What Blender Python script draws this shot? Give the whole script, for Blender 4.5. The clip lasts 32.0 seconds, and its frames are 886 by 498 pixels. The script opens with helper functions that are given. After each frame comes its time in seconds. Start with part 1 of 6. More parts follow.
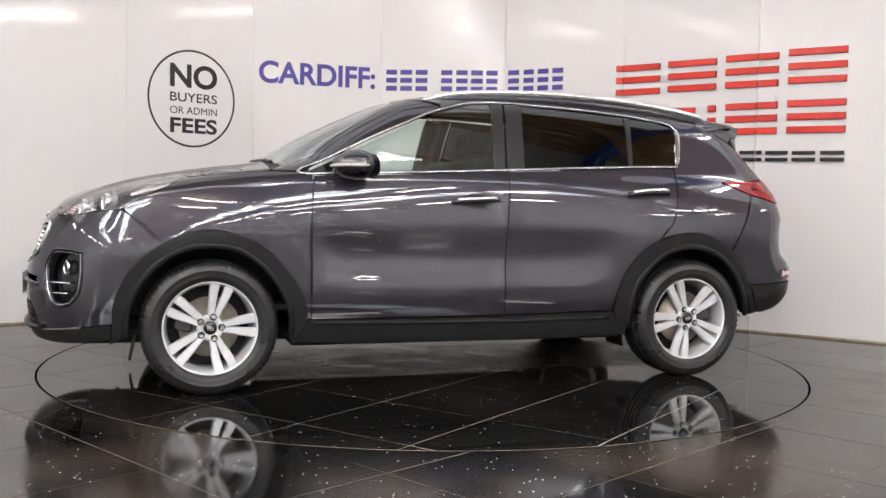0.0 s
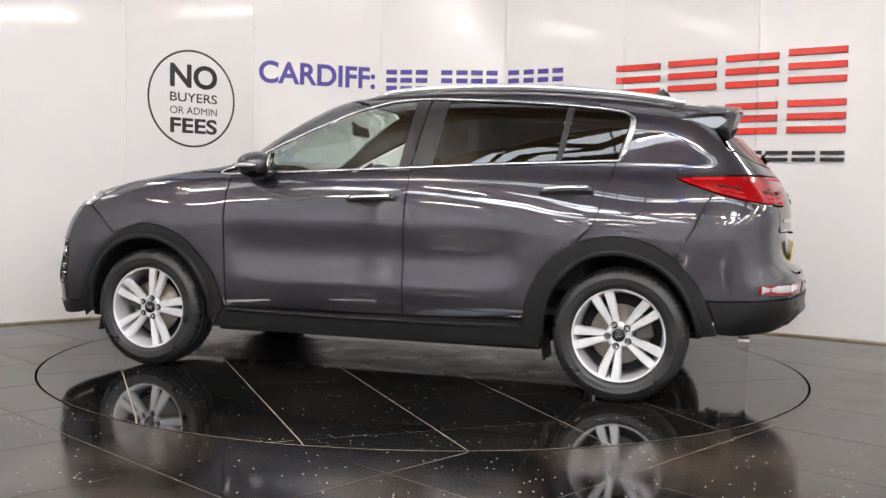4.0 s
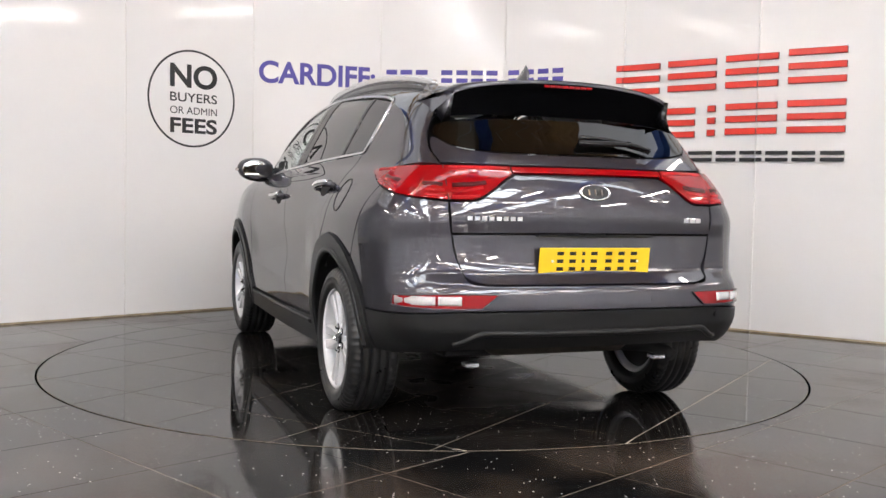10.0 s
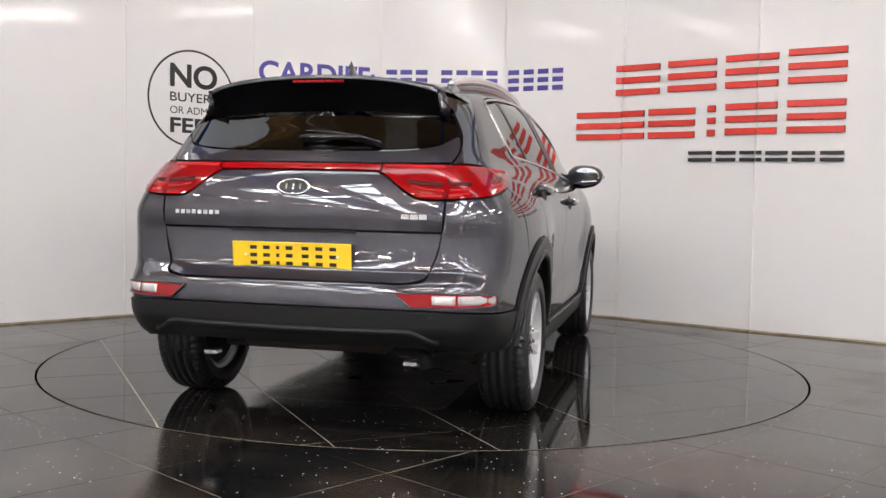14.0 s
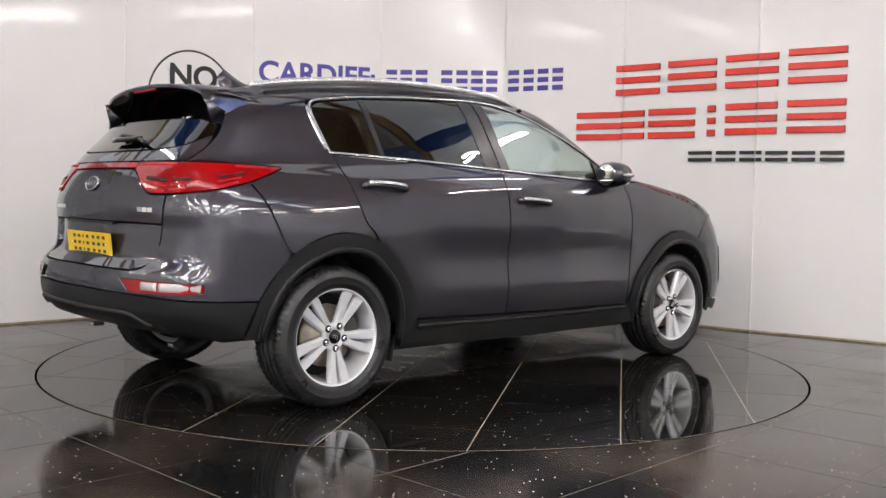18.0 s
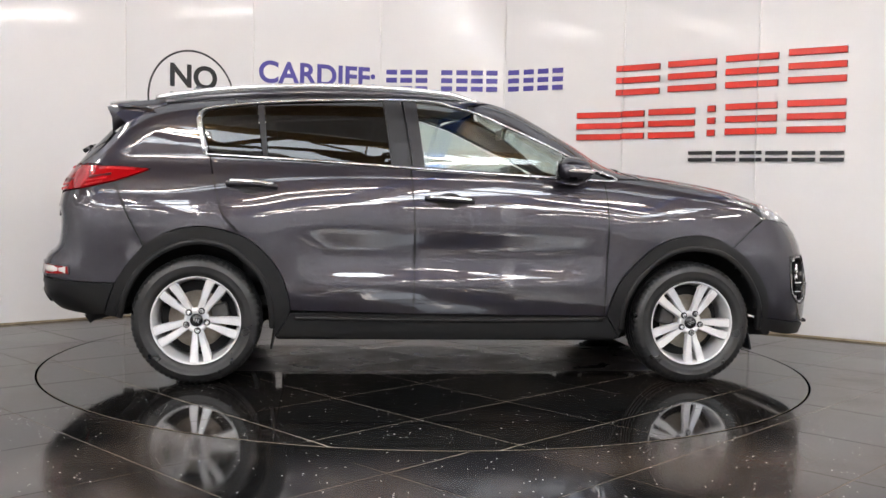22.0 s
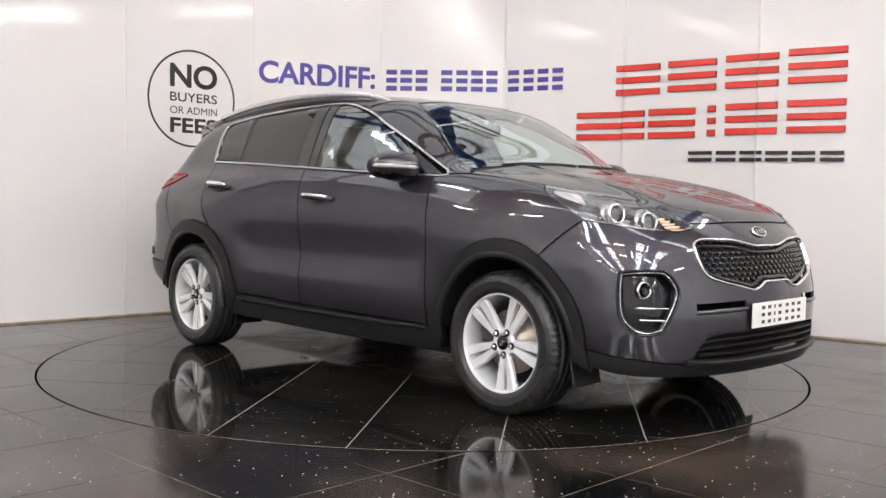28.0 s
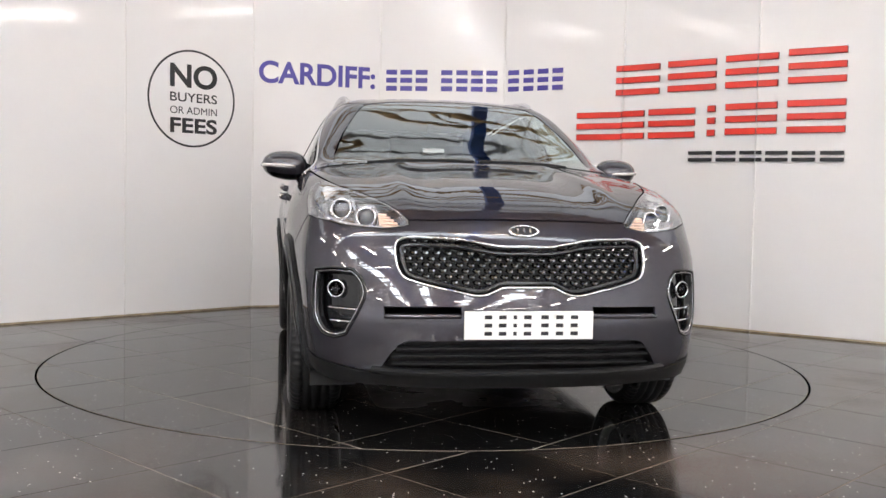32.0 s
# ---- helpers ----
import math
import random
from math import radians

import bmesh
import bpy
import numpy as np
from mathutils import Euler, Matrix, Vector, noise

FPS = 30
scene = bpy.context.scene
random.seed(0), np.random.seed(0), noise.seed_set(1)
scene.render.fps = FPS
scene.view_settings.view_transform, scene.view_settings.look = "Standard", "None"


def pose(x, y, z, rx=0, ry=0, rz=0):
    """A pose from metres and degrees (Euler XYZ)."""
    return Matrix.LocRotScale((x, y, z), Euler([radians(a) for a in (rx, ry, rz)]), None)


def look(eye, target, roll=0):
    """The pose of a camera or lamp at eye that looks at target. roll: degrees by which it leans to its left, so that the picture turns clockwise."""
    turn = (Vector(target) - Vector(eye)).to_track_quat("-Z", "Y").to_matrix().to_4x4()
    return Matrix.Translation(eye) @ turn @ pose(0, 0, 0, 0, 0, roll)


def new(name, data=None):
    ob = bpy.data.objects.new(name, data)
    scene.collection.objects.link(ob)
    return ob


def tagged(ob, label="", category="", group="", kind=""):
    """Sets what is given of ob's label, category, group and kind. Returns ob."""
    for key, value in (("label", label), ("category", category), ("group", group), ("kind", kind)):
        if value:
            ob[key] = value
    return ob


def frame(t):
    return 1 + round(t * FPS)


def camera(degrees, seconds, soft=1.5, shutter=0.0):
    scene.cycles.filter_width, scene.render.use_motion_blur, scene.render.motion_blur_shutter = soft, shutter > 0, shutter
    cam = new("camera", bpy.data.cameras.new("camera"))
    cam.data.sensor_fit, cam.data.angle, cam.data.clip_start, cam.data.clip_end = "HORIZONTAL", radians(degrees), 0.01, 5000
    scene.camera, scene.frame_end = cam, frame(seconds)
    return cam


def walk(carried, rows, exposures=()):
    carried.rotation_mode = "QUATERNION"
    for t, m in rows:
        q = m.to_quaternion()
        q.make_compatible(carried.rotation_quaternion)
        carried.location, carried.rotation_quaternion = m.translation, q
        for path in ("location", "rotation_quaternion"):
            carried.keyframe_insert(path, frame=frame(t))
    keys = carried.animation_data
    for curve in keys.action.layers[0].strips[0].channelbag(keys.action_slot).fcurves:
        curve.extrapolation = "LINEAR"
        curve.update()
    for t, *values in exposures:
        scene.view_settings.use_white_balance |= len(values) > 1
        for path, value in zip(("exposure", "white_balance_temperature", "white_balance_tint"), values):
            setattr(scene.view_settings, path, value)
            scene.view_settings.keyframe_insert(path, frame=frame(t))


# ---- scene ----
# ---------------------------------------------------------------- camera
def eye_pose(eye, yaw, pitch, roll):
    """A level camera turned right by yaw, up by pitch and leaning by roll, in degrees."""
    yw, pt = radians(yaw), radians(pitch)
    way = Vector((math.sin(yw) * math.cos(pt), math.cos(yw) * math.cos(pt), math.sin(pt)))
    return look(eye, Vector(eye) + way, roll)


cam = camera(48.65, 32.0, soft=1.5)
EYE = eye_pose((0.0, -6.0604, 1.0019), 0.898, -3.05, 1.172)
walk(cam, [(0.0, EYE), (32.0, EYE)], [(0.0, 1.28), (1.0, 1.27), (2.0, 1.32), (3.0, 1.34), (6.0, 1.33), (7.0, 1.40), (8.0, 1.47), (9.0, 1.44), (10.0, 1.38), (11.0, 1.28), (12.0, 1.26), (13.0, 1.25), (14.0, 1.20), (17.0, 1.20), (19.0, 1.16), (21.0, 1.22), (24.0, 1.31), (25.0, 1.31), (28.0, 1.35), (29.0, 1.36), (30.0, 1.39), (31.0, 1.43), (32.0, 1.31)])

# ---------------------------------------------------------------- light
world = bpy.data.worlds.new("world")
scene.world = world
world.use_nodes = True
world.node_tree.nodes["Background"].inputs[0].default_value = (0.75, 0.8, 0.9, 1)
world.node_tree.nodes["Background"].inputs[1].default_value = 0.25

# ---------------------------------------------------------------- materials
def material(name, colour, rough=0.5, metal=0.0, coat=0.0, trans=0.0, emit=None, power=0.0, ior=1.5):
    m = bpy.data.materials.new(name)
    m.use_nodes = True
    p = m.node_tree.nodes["Principled BSDF"]
    p.inputs["Base Color"].default_value = (*colour, 1)
    p.inputs["Roughness"].default_value = rough
    p.inputs["Metallic"].default_value = metal
    p.inputs["Coat Weight"].default_value = coat
    p.inputs["Coat Roughness"].default_value = 0.03
    p.inputs["Transmission Weight"].default_value = trans
    p.inputs["IOR"].default_value = ior
    if emit:
        p.inputs["Emission Color"].default_value = (*emit, 1)
        p.inputs["Emission Strength"].default_value = power
    return m


def nodes_of(m):
    t = m.node_tree
    return t.nodes, t.links, t.nodes["Principled BSDF"]


def vary(m, scale=8.0, lo=0.85, hi=1.12, fine=120.0, bump=0.0, rough=0.0, stretch=(1, 1, 1)):
    """Two scales of uneven colour, uneven gloss and fine relief, in metres of the thing."""
    n, l, p = nodes_of(m)
    base = tuple(p.inputs["Base Color"].default_value)
    co = n.new("ShaderNodeTexCoord")
    mp = n.new("ShaderNodeMapping")
    mp.inputs["Scale"].default_value = stretch
    l.new(co.outputs["Object"], mp.inputs["Vector"])
    a, b = n.new("ShaderNodeTexNoise"), n.new("ShaderNodeTexNoise")
    a.inputs["Scale"].default_value, b.inputs["Scale"].default_value = scale, fine
    a.inputs["Detail"].default_value, b.inputs["Detail"].default_value = 5, 3
    for k in (a, b):
        l.new(mp.outputs["Vector"], k.inputs["Vector"])
    mix = n.new("ShaderNodeMath")
    mix.operation = "MULTIPLY_ADD"
    mix.inputs[1].default_value = 0.35
    l.new(b.outputs["Fac"], mix.inputs[0])
    l.new(a.outputs["Fac"], mix.inputs[2])
    rng = n.new("ShaderNodeMapRange")
    rng.inputs[1].default_value, rng.inputs[2].default_value = 0.35, 1.0
    rng.inputs[3].default_value, rng.inputs[4].default_value = lo, hi
    l.new(mix.outputs[0], rng.inputs[0])
    mul = n.new("ShaderNodeVectorMath")
    mul.operation = "SCALE"
    mul.inputs[0].default_value = base[:3]
    l.new(rng.outputs[0], mul.inputs["Scale"])
    l.new(mul.outputs[0], p.inputs["Base Color"])
    if rough:
        r = n.new("ShaderNodeMapRange")
        r.inputs[1].default_value, r.inputs[2].default_value = 0.3, 0.75
        r0 = p.inputs["Roughness"].default_value
        r.inputs[3].default_value, r.inputs[4].default_value = max(0.0, r0 - rough), r0 + rough
        l.new(a.outputs["Fac"], r.inputs[0])
        l.new(r.outputs[0], p.inputs["Roughness"])
    if bump:
        bp = n.new("ShaderNodeBump")
        bp.inputs["Strength"].default_value, bp.inputs["Distance"].default_value = 0.4, bump
        l.new(b.outputs["Fac"], bp.inputs["Height"])
        l.new(bp.outputs[0], p.inputs["Normal"])
    return m


def quartz_tile(name, soiled=False):
    """Black polished quartz with bright specks, dusty in places; soiled: dull with tyre dirt along the middle of the turntable."""
    m = material(name, (0.018, 0.0175, 0.0175), 0.07, ior=1.37)
    n, l, p = nodes_of(m)
    co = n.new("ShaderNodeTexCoord")
    cell = n.new("ShaderNodeTexVoronoi")
    cell.inputs["Scale"].default_value = 42
    l.new(co.outputs["Object"], cell.inputs["Vector"])
    dot = n.new("ShaderNodeMath")
    dot.operation, dot.inputs[1].default_value = "LESS_THAN", 0.15
    l.new(cell.outputs["Distance"], dot.inputs[0])
    sep = n.new("ShaderNodeSeparateColor")
    l.new(cell.outputs["Color"], sep.inputs[0])
    few = n.new("ShaderNodeMath")
    few.operation, few.inputs[1].default_value = "GREATER_THAN", 0.84
    l.new(sep.outputs[0], few.inputs[0])
    speck = n.new("ShaderNodeMath")
    speck.operation = "MULTIPLY"
    l.new(dot.outputs[0], speck.inputs[0])
    l.new(few.outputs[0], speck.inputs[1])
    dust = n.new("ShaderNodeTexNoise")
    dust.inputs["Scale"].default_value, dust.inputs["Detail"].default_value = 1.1, 9
    l.new(co.outputs["Object"], dust.inputs["Vector"])
    info = n.new("ShaderNodeObjectInfo")
    tone = n.new("ShaderNodeMapRange")
    tone.inputs[3].default_value, tone.inputs[4].default_value = 0.7, 1.35
    l.new(info.outputs["Random"], tone.inputs[0])
    film = n.new("ShaderNodeMapRange")
    film.inputs[1].default_value, film.inputs[2].default_value = 0.42, 0.75
    film.inputs[3].default_value, film.inputs[4].default_value = 0.0, 0.07 if soiled else 0.28
    l.new(dust.outputs["Fac"], film.inputs[0])
    base = n.new("ShaderNodeVectorMath")
    base.operation, base.inputs[0].default_value = "SCALE", (0.007, 0.0068, 0.0068)
    l.new(tone.outputs[0], base.inputs["Scale"])
    mix1 = n.new("ShaderNodeMix")
    mix1.data_type = "RGBA"
    l.new(film.outputs[0], mix1.inputs[0])
    l.new(base.outputs[0], mix1.inputs[6])
    mix1.inputs[7].default_value = (0.26, 0.18, 0.13, 1)
    mix2 = n.new("ShaderNodeMix")
    mix2.data_type = "RGBA"
    l.new(speck.outputs[0], mix2.inputs[0])
    l.new(mix1.outputs[2], mix2.inputs[6])
    mix2.inputs[7].default_value = (0.85, 0.85, 0.82, 1)
    l.new(mix2.outputs[2], p.inputs["Base Color"])
    rr = n.new("ShaderNodeMapRange")
    rr.inputs[1].default_value, rr.inputs[2].default_value = 0.35, 0.8
    rr.inputs[3].default_value, rr.inputs[4].default_value = (0.03, 0.10) if soiled else (0.04, 0.30)
    l.new(dust.outputs["Fac"], rr.inputs[0])
    l.new(rr.outputs[0], p.inputs["Roughness"])
    if soiled:
        xyz = n.new("ShaderNodeSeparateXYZ")
        l.new(co.outputs["Object"], xyz.inputs[0])
        smear = n.new("ShaderNodeTexNoise")
        smear.inputs["Scale"].default_value, smear.inputs["Detail"].default_value = 3.5, 6
        l.new(co.outputs["Object"], smear.inputs["Vector"])
        edge = []
        for axis, near, far in (("X", 1.45, 1.75), ("Y", 0.52, 0.66)):
            size = n.new("ShaderNodeMath")
            size.operation = "ABSOLUTE"
            l.new(xyz.outputs[axis], size.inputs[0])
            wob = n.new("ShaderNodeMath")
            wob.operation, wob.inputs[1].default_value = "MULTIPLY_ADD", 0.16
            l.new(smear.outputs["Fac"], wob.inputs[0])
            l.new(size.outputs[0], wob.inputs[2])
            cut = n.new("ShaderNodeMapRange")
            cut.inputs[1].default_value, cut.inputs[2].default_value = near, far
            cut.inputs[3].default_value, cut.inputs[4].default_value = 1.0, 0.0
            l.new(wob.outputs[0], cut.inputs[0])
            edge.append(cut)
        both = n.new("ShaderNodeMath")
        both.operation = "MULTIPLY"
        l.new(edge[0].outputs[0], both.inputs[0])
        l.new(edge[1].outputs[0], both.inputs[1])
        dull = n.new("ShaderNodeMapRange")
        dull.inputs[1].default_value, dull.inputs[2].default_value = 0.35, 0.7
        dull.inputs[3].default_value, dull.inputs[4].default_value = 0.24, 0.42
        l.new(smear.outputs["Fac"], dull.inputs[0])
        mixr = n.new("ShaderNodeMix")
        l.new(both.outputs[0], mixr.inputs[0])
        l.new(rr.outputs[0], mixr.inputs[2])
        l.new(dull.outputs[0], mixr.inputs[3])
        l.new(mixr.outputs[0], p.inputs["Roughness"])
        grime = n.new("ShaderNodeMath")
        grime.operation, grime.inputs[1].default_value = "MULTIPLY_ADD", 0.025
        l.new(both.outputs[0], grime.inputs[0])
        l.new(film.outputs[0], grime.inputs[2])
        l.new(grime.outputs[0], mix1.inputs[0])
    return m


def metallic_paint():
    """Dark graphite metallic paint under clear lacquer, with a fine flake."""
    m = material("graphite_paint", (0.042, 0.0395, 0.051), 0.48, 0.85, 1.0)
    m.node_tree.nodes["Principled BSDF"].inputs["Coat IOR"].default_value = 1.8
    m.node_tree.nodes["Principled BSDF"].inputs["Coat Roughness"].default_value = 0.008
    m.node_tree.nodes["Principled BSDF"].inputs["Specular Tint"].default_value = (0.16, 0.15, 0.19, 1)
    n, l, p = nodes_of(m)
    co = n.new("ShaderNodeTexCoord")
    fl = n.new("ShaderNodeTexVoronoi")
    fl.inputs["Scale"].default_value = 900
    l.new(co.outputs["Object"], fl.inputs["Vector"])
    sep = n.new("ShaderNodeSeparateColor")
    l.new(fl.outputs["Color"], sep.inputs[0])
    rng = n.new("ShaderNodeMapRange")
    rng.inputs[3].default_value, rng.inputs[4].default_value = 0.75, 1.25
    l.new(sep.outputs[0], rng.inputs[0])
    mul = n.new("ShaderNodeVectorMath")
    mul.operation, mul.inputs[0].default_value = "SCALE", (0.042, 0.0395, 0.051)
    l.new(rng.outputs[0], mul.inputs["Scale"])
    l.new(mul.outputs[0], p.inputs["Base Color"])
    return m


PAINT = metallic_paint()
TILE = quartz_tile("black_quartz_tile")
TABLETILE = quartz_tile("soiled_black_quartz_tile", True)
GROUT = vary(material("beige_grout", (0.46, 0.39, 0.30), 0.85), 6, 0.6, 1.2)
DARKGROUT = vary(material("dirty_grey_grout", (0.22, 0.18, 0.14), 0.85), 6, 0.5, 1.2)
WALL = vary(material("white_gloss_panel", (0.82, 0.80, 0.79), 0.07, coat=0.0), 1.3, 0.98, 1.015, 30, rough=0.02)
WALL.node_tree.nodes["Principled BSDF"].inputs["Specular IOR Level"].default_value = 0.27
SEAM = material("white_seam_strip", (0.78, 0.76, 0.74), 0.3)
GRIME = vary(material("grimy_sealant", (0.50, 0.40, 0.27), 0.8), 9, 0.35, 1.25)
CLAD = vary(material("black_textured_plastic", (0.012, 0.012, 0.0122), 0.36), 20, 0.85, 1.15, 700, bump=0.0004)
GAP = material("black_floor_slot", (0.001, 0.001, 0.001), 1.0)
GAP.node_tree.nodes["Principled BSDF"].inputs["Specular IOR Level"].default_value = 0.0
GLOSSBLACK = material("gloss_black_plastic", (0.006, 0.006, 0.007), 0.06)
DARK = material("dark_underbody", (0.01, 0.01, 0.011), 0.75)
RUBBER = vary(material("tyre_rubber", (0.012, 0.012, 0.0122), 0.36), 14, 0.8, 1.6, 160, bump=0.0004, rough=0.1)
ALLOY = vary(material("silver_painted_alloy", (0.66, 0.66, 0.67), 0.3, 0.2, 0.6), 20, 0.93, 1.05)
CHROME = material("chrome", (0.82, 0.82, 0.83), 0.06, 1.0)
SATIN = material("satin_aluminium", (0.75, 0.75, 0.76), 0.25, 0.9)
CLEAR = material("clear_window_glass", (0.80, 0.90, 0.87), 0.0, trans=1.0, ior=1.75)
PRIVACY = material("dark_privacy_glass", (0.035, 0.038, 0.042), 0.0, trans=1.0, ior=1.65)
LENS = material("clear_lamp_lens", (0.97, 0.97, 0.97), 0.0, trans=1.0, ior=1.3)
REDLENS = material("red_lamp_lens", (0.27, 0.0015, 0.004), 0.08, coat=0.45)
REDDARK = material("deep_red_lamp_inside", (0.055, 0.001, 0.002), 0.3)
WHITELENS = material("white_lamp_lens", (0.66, 0.63, 0.62), 0.15, trans=0.2, coat=1.0)
AMBER = material("pale_amber_bulb_cover", (0.78, 0.54, 0.40), 0.3)
YELLOW = vary(material("yellow_reflective_plate", (0.9, 0.58, 0.02), 0.3, coat=0.4), 12, 0.95, 1.03)
WHITEPLATE = vary(material("white_reflective_plate", (0.86, 0.86, 0.82), 0.3, coat=0.4), 12, 0.95, 1.03)
INK = material("black_vinyl", (0.012, 0.012, 0.013), 0.35)
PURPLE = material("purple_blue_vinyl", (0.06, 0.045, 0.30), 0.35)
RED = material("red_acrylic_sign", (0.72, 0.035, 0.02), 0.3)
REDEDGE = material("dark_red_sign_edge", (0.2, 0.02, 0.02), 0.5)
SEAT = vary(material("black_seat_cloth", (0.03, 0.03, 0.032), 0.85), 18, 0.8, 1.2, 300, bump=0.001)
TRIM = vary(material("dark_grey_cabin_trim", (0.045, 0.045, 0.047), 0.6), 18, 0.9, 1.1)
HEADLINER = material("pale_grey_headliner", (0.5, 0.49, 0.47), 0.9)
BOARDS = vary(material("tan_roof_boards", (0.42, 0.27, 0.14), 0.7), 3, 0.7, 1.2, stretch=(1, 6, 1))
REDBRIGHT = material("bright_red_lamp_band", (0.42, 0.003, 0.007), 0.4)
for m in (REDLENS, REDBRIGHT, REDDARK, CLAD):
    m.node_tree.nodes["Principled BSDF"].inputs["Specular IOR Level"].default_value = 0.26
STEEL = vary(material("brown_steel_truss", (0.46, 0.29, 0.12), 0.6), 4, 0.8, 1.2)
BLUE = vary(material("blue_painted_steel", (0.03, 0.11, 0.42), 0.5), 4, 0.8, 1.2)
FILM = material("satin_black_film", (0.022, 0.022, 0.024), 0.3)
TRIMCHROME = material("satin_chrome_trim", (0.62, 0.62, 0.63), 0.14, 1.0)
SILVERED = material("silvered_lamp_bowl", (0.38, 0.38, 0.39), 0.14, 0.85)
CONCRETE = vary(material("grey_hall_concrete", (0.30, 0.29, 0.28), 0.45), 1.1, 0.7, 1.2, 30)
ROOFING = vary(material("grey_roof_sheeting", (0.64, 0.63, 0.60), 0.8), 1.5, 0.8, 1.2)
BLOCK = vary(material("dull_warehouse_cladding", (0.58, 0.58, 0.60), 0.8), 1.2, 0.8, 1.2)
SKYLIGHT = material("daylit_roof_sheet", (0.9, 0.95, 1.0), 0.5, emit=(0.86, 0.92, 1.0), power=5.6)
# daylit sheet with its glow set lower, for the strip before the booth
DIMLIGHT = material("dimmer_daylit_roof_sheet", (0.8, 0.85, 0.9), 0.5, emit=(0.86, 0.93, 1.0), power=2.4)
OLDSHEET = vary(material("weathered_roof_sheet", (0.6, 0.62, 0.64), 0.6, emit=(0.94, 0.96, 1.0), power=0.42), 1.2, 0.8, 1.15)
TUBE = material("lit_fluorescent_tube", (1, 1, 1), 0.5, emit=(1.0, 0.925, 0.875), power=27.0)

# ---------------------------------------------------------------- mesh helpers
def part(name, bm, mat, parent=None, label="", smooth=False):
    """Links a bmesh as one mesh object, under a thing or a part if one is given."""
    me = bpy.data.meshes.new(name)
    bm.to_mesh(me)
    bm.free()
    if smooth:
        for f in me.polygons:
            f.use_smooth = True
    for one in mat if isinstance(mat, (list, tuple)) else (mat,):
        me.materials.append(one)
    ob = new(name, me)
    if parent:
        ob.parent = parent
    return tagged(ob, label) if label else ob


def box(x0, x1, y0, y1, z0, z1, bevel=0.0, seg=1):
    bm = bmesh.new()
    bmesh.ops.create_cube(bm, size=1)
    for v in bm.verts:
        v.co = Vector(((x0 + x1) / 2 + v.co.x * (x1 - x0), (y0 + y1) / 2 + v.co.y * (y1 - y0), (z0 + z1) / 2 + v.co.z * (z1 - z0)))
    if bevel:
        bmesh.ops.bevel(bm, geom=bm.edges[:], offset=bevel, segments=seg, affect="EDGES", profile=0.5)
    return bm


def join(*bms):
    """One bmesh out of several."""
    out = bms[0]
    for b in bms[1:]:
        me = bpy.data.meshes.new("tmp")
        b.to_mesh(me)
        b.free()
        out.from_mesh(me)
        bpy.data.meshes.remove(me)
    return out


def prism(ring, z0, z1):
    """A flat plan outline raised from z0 to z1."""
    bm = bmesh.new()
    lo = [bm.verts.new((x, y, z0)) for x, y in ring]
    hi = [bm.verts.new((x, y, z1)) for x, y in ring]
    n = len(ring)
    bm.faces.new(hi)
    bm.faces.new(lo[::-1])
    for i in range(n):
        bm.faces.new((lo[i], lo[(i + 1) % n], hi[(i + 1) % n], hi[i]))
    bmesh.ops.recalc_face_normals(bm, faces=bm.faces[:])
    return bm


def lathe(rings, n=48, axis="Y", closed=False):
    """Turns (radius, height) pairs round an axis."""
    bm = bmesh.new()
    rows = []
    for r, h in rings:
        row = []
        for k in range(n):
            a = 2 * math.pi * k / n
            c, s = r * math.cos(a), r * math.sin(a)
            row.append(bm.verts.new((c, h, s) if axis == "Y" else (c, s, h) if axis == "Z" else (h, c, s)))
        rows.append(row)
    pairs = list(zip(rows, rows[1:])) + ([(rows[-1], rows[0])] if closed else [])
    for a, b in pairs:
        for k in range(n):
            bm.faces.new((a[k], a[(k + 1) % n], b[(k + 1) % n], b[k]))
    if not closed:
        bm.faces.new(rows[0])
        bm.faces.new(rows[-1])
    bmesh.ops.recalc_face_normals(bm, faces=bm.faces[:])
    return bm


def tube(points, radius, n=8, flat=1.0):
    """A round bar along points."""
    bm = bmesh.new()
    pts = [Vector(p) for p in points]
    rows = []
    for i, p in enumerate(pts):
        d = (pts[min(i + 1, len(pts) - 1)] - pts[max(i - 1, 0)]).normalized()
        side = d.cross(Vector((0, 0, 1)))
        side = side.normalized() if side.length > 1e-4 else Vector((1, 0, 0))
        up = side.cross(d)
        r = radius[i] if isinstance(radius, (list, tuple)) else radius
        rows.append([bm.verts.new(p + side * (math.cos(a) * r * flat) + up * (math.sin(a) * r)) for a in (2 * math.pi * k / n for k in range(n))])
    for a, b in zip(rows, rows[1:]):
        for k in range(n):
            bm.faces.new((a[k], a[(k + 1) % n], b[(k + 1) % n], b[k]))
    bm.faces.new(rows[0])
    bm.faces.new(rows[-1])
    bmesh.ops.recalc_face_normals(bm, faces=bm.faces[:])
    return bm


def moved(bm, m):
    bmesh.ops.transform(bm, matrix=m, verts=bm.verts[:])
    return bm


# ---------------------------------------------------------------- the drum of wall panels
# plan corners of the white panels, left to right
CORNERS = [(-5.20, -0.85), (-4.35, -0.06), (-3.50, 0.73), (-2.40, 1.74), (-1.54, 2.53), (-0.46, 2.93), (0.66, 2.82), (1.62, 2.23), (2.52, 1.51), (3.44, 0.87), (4.40, 0.20), (5.35, -0.50)]
WALL_TOP = 3.3


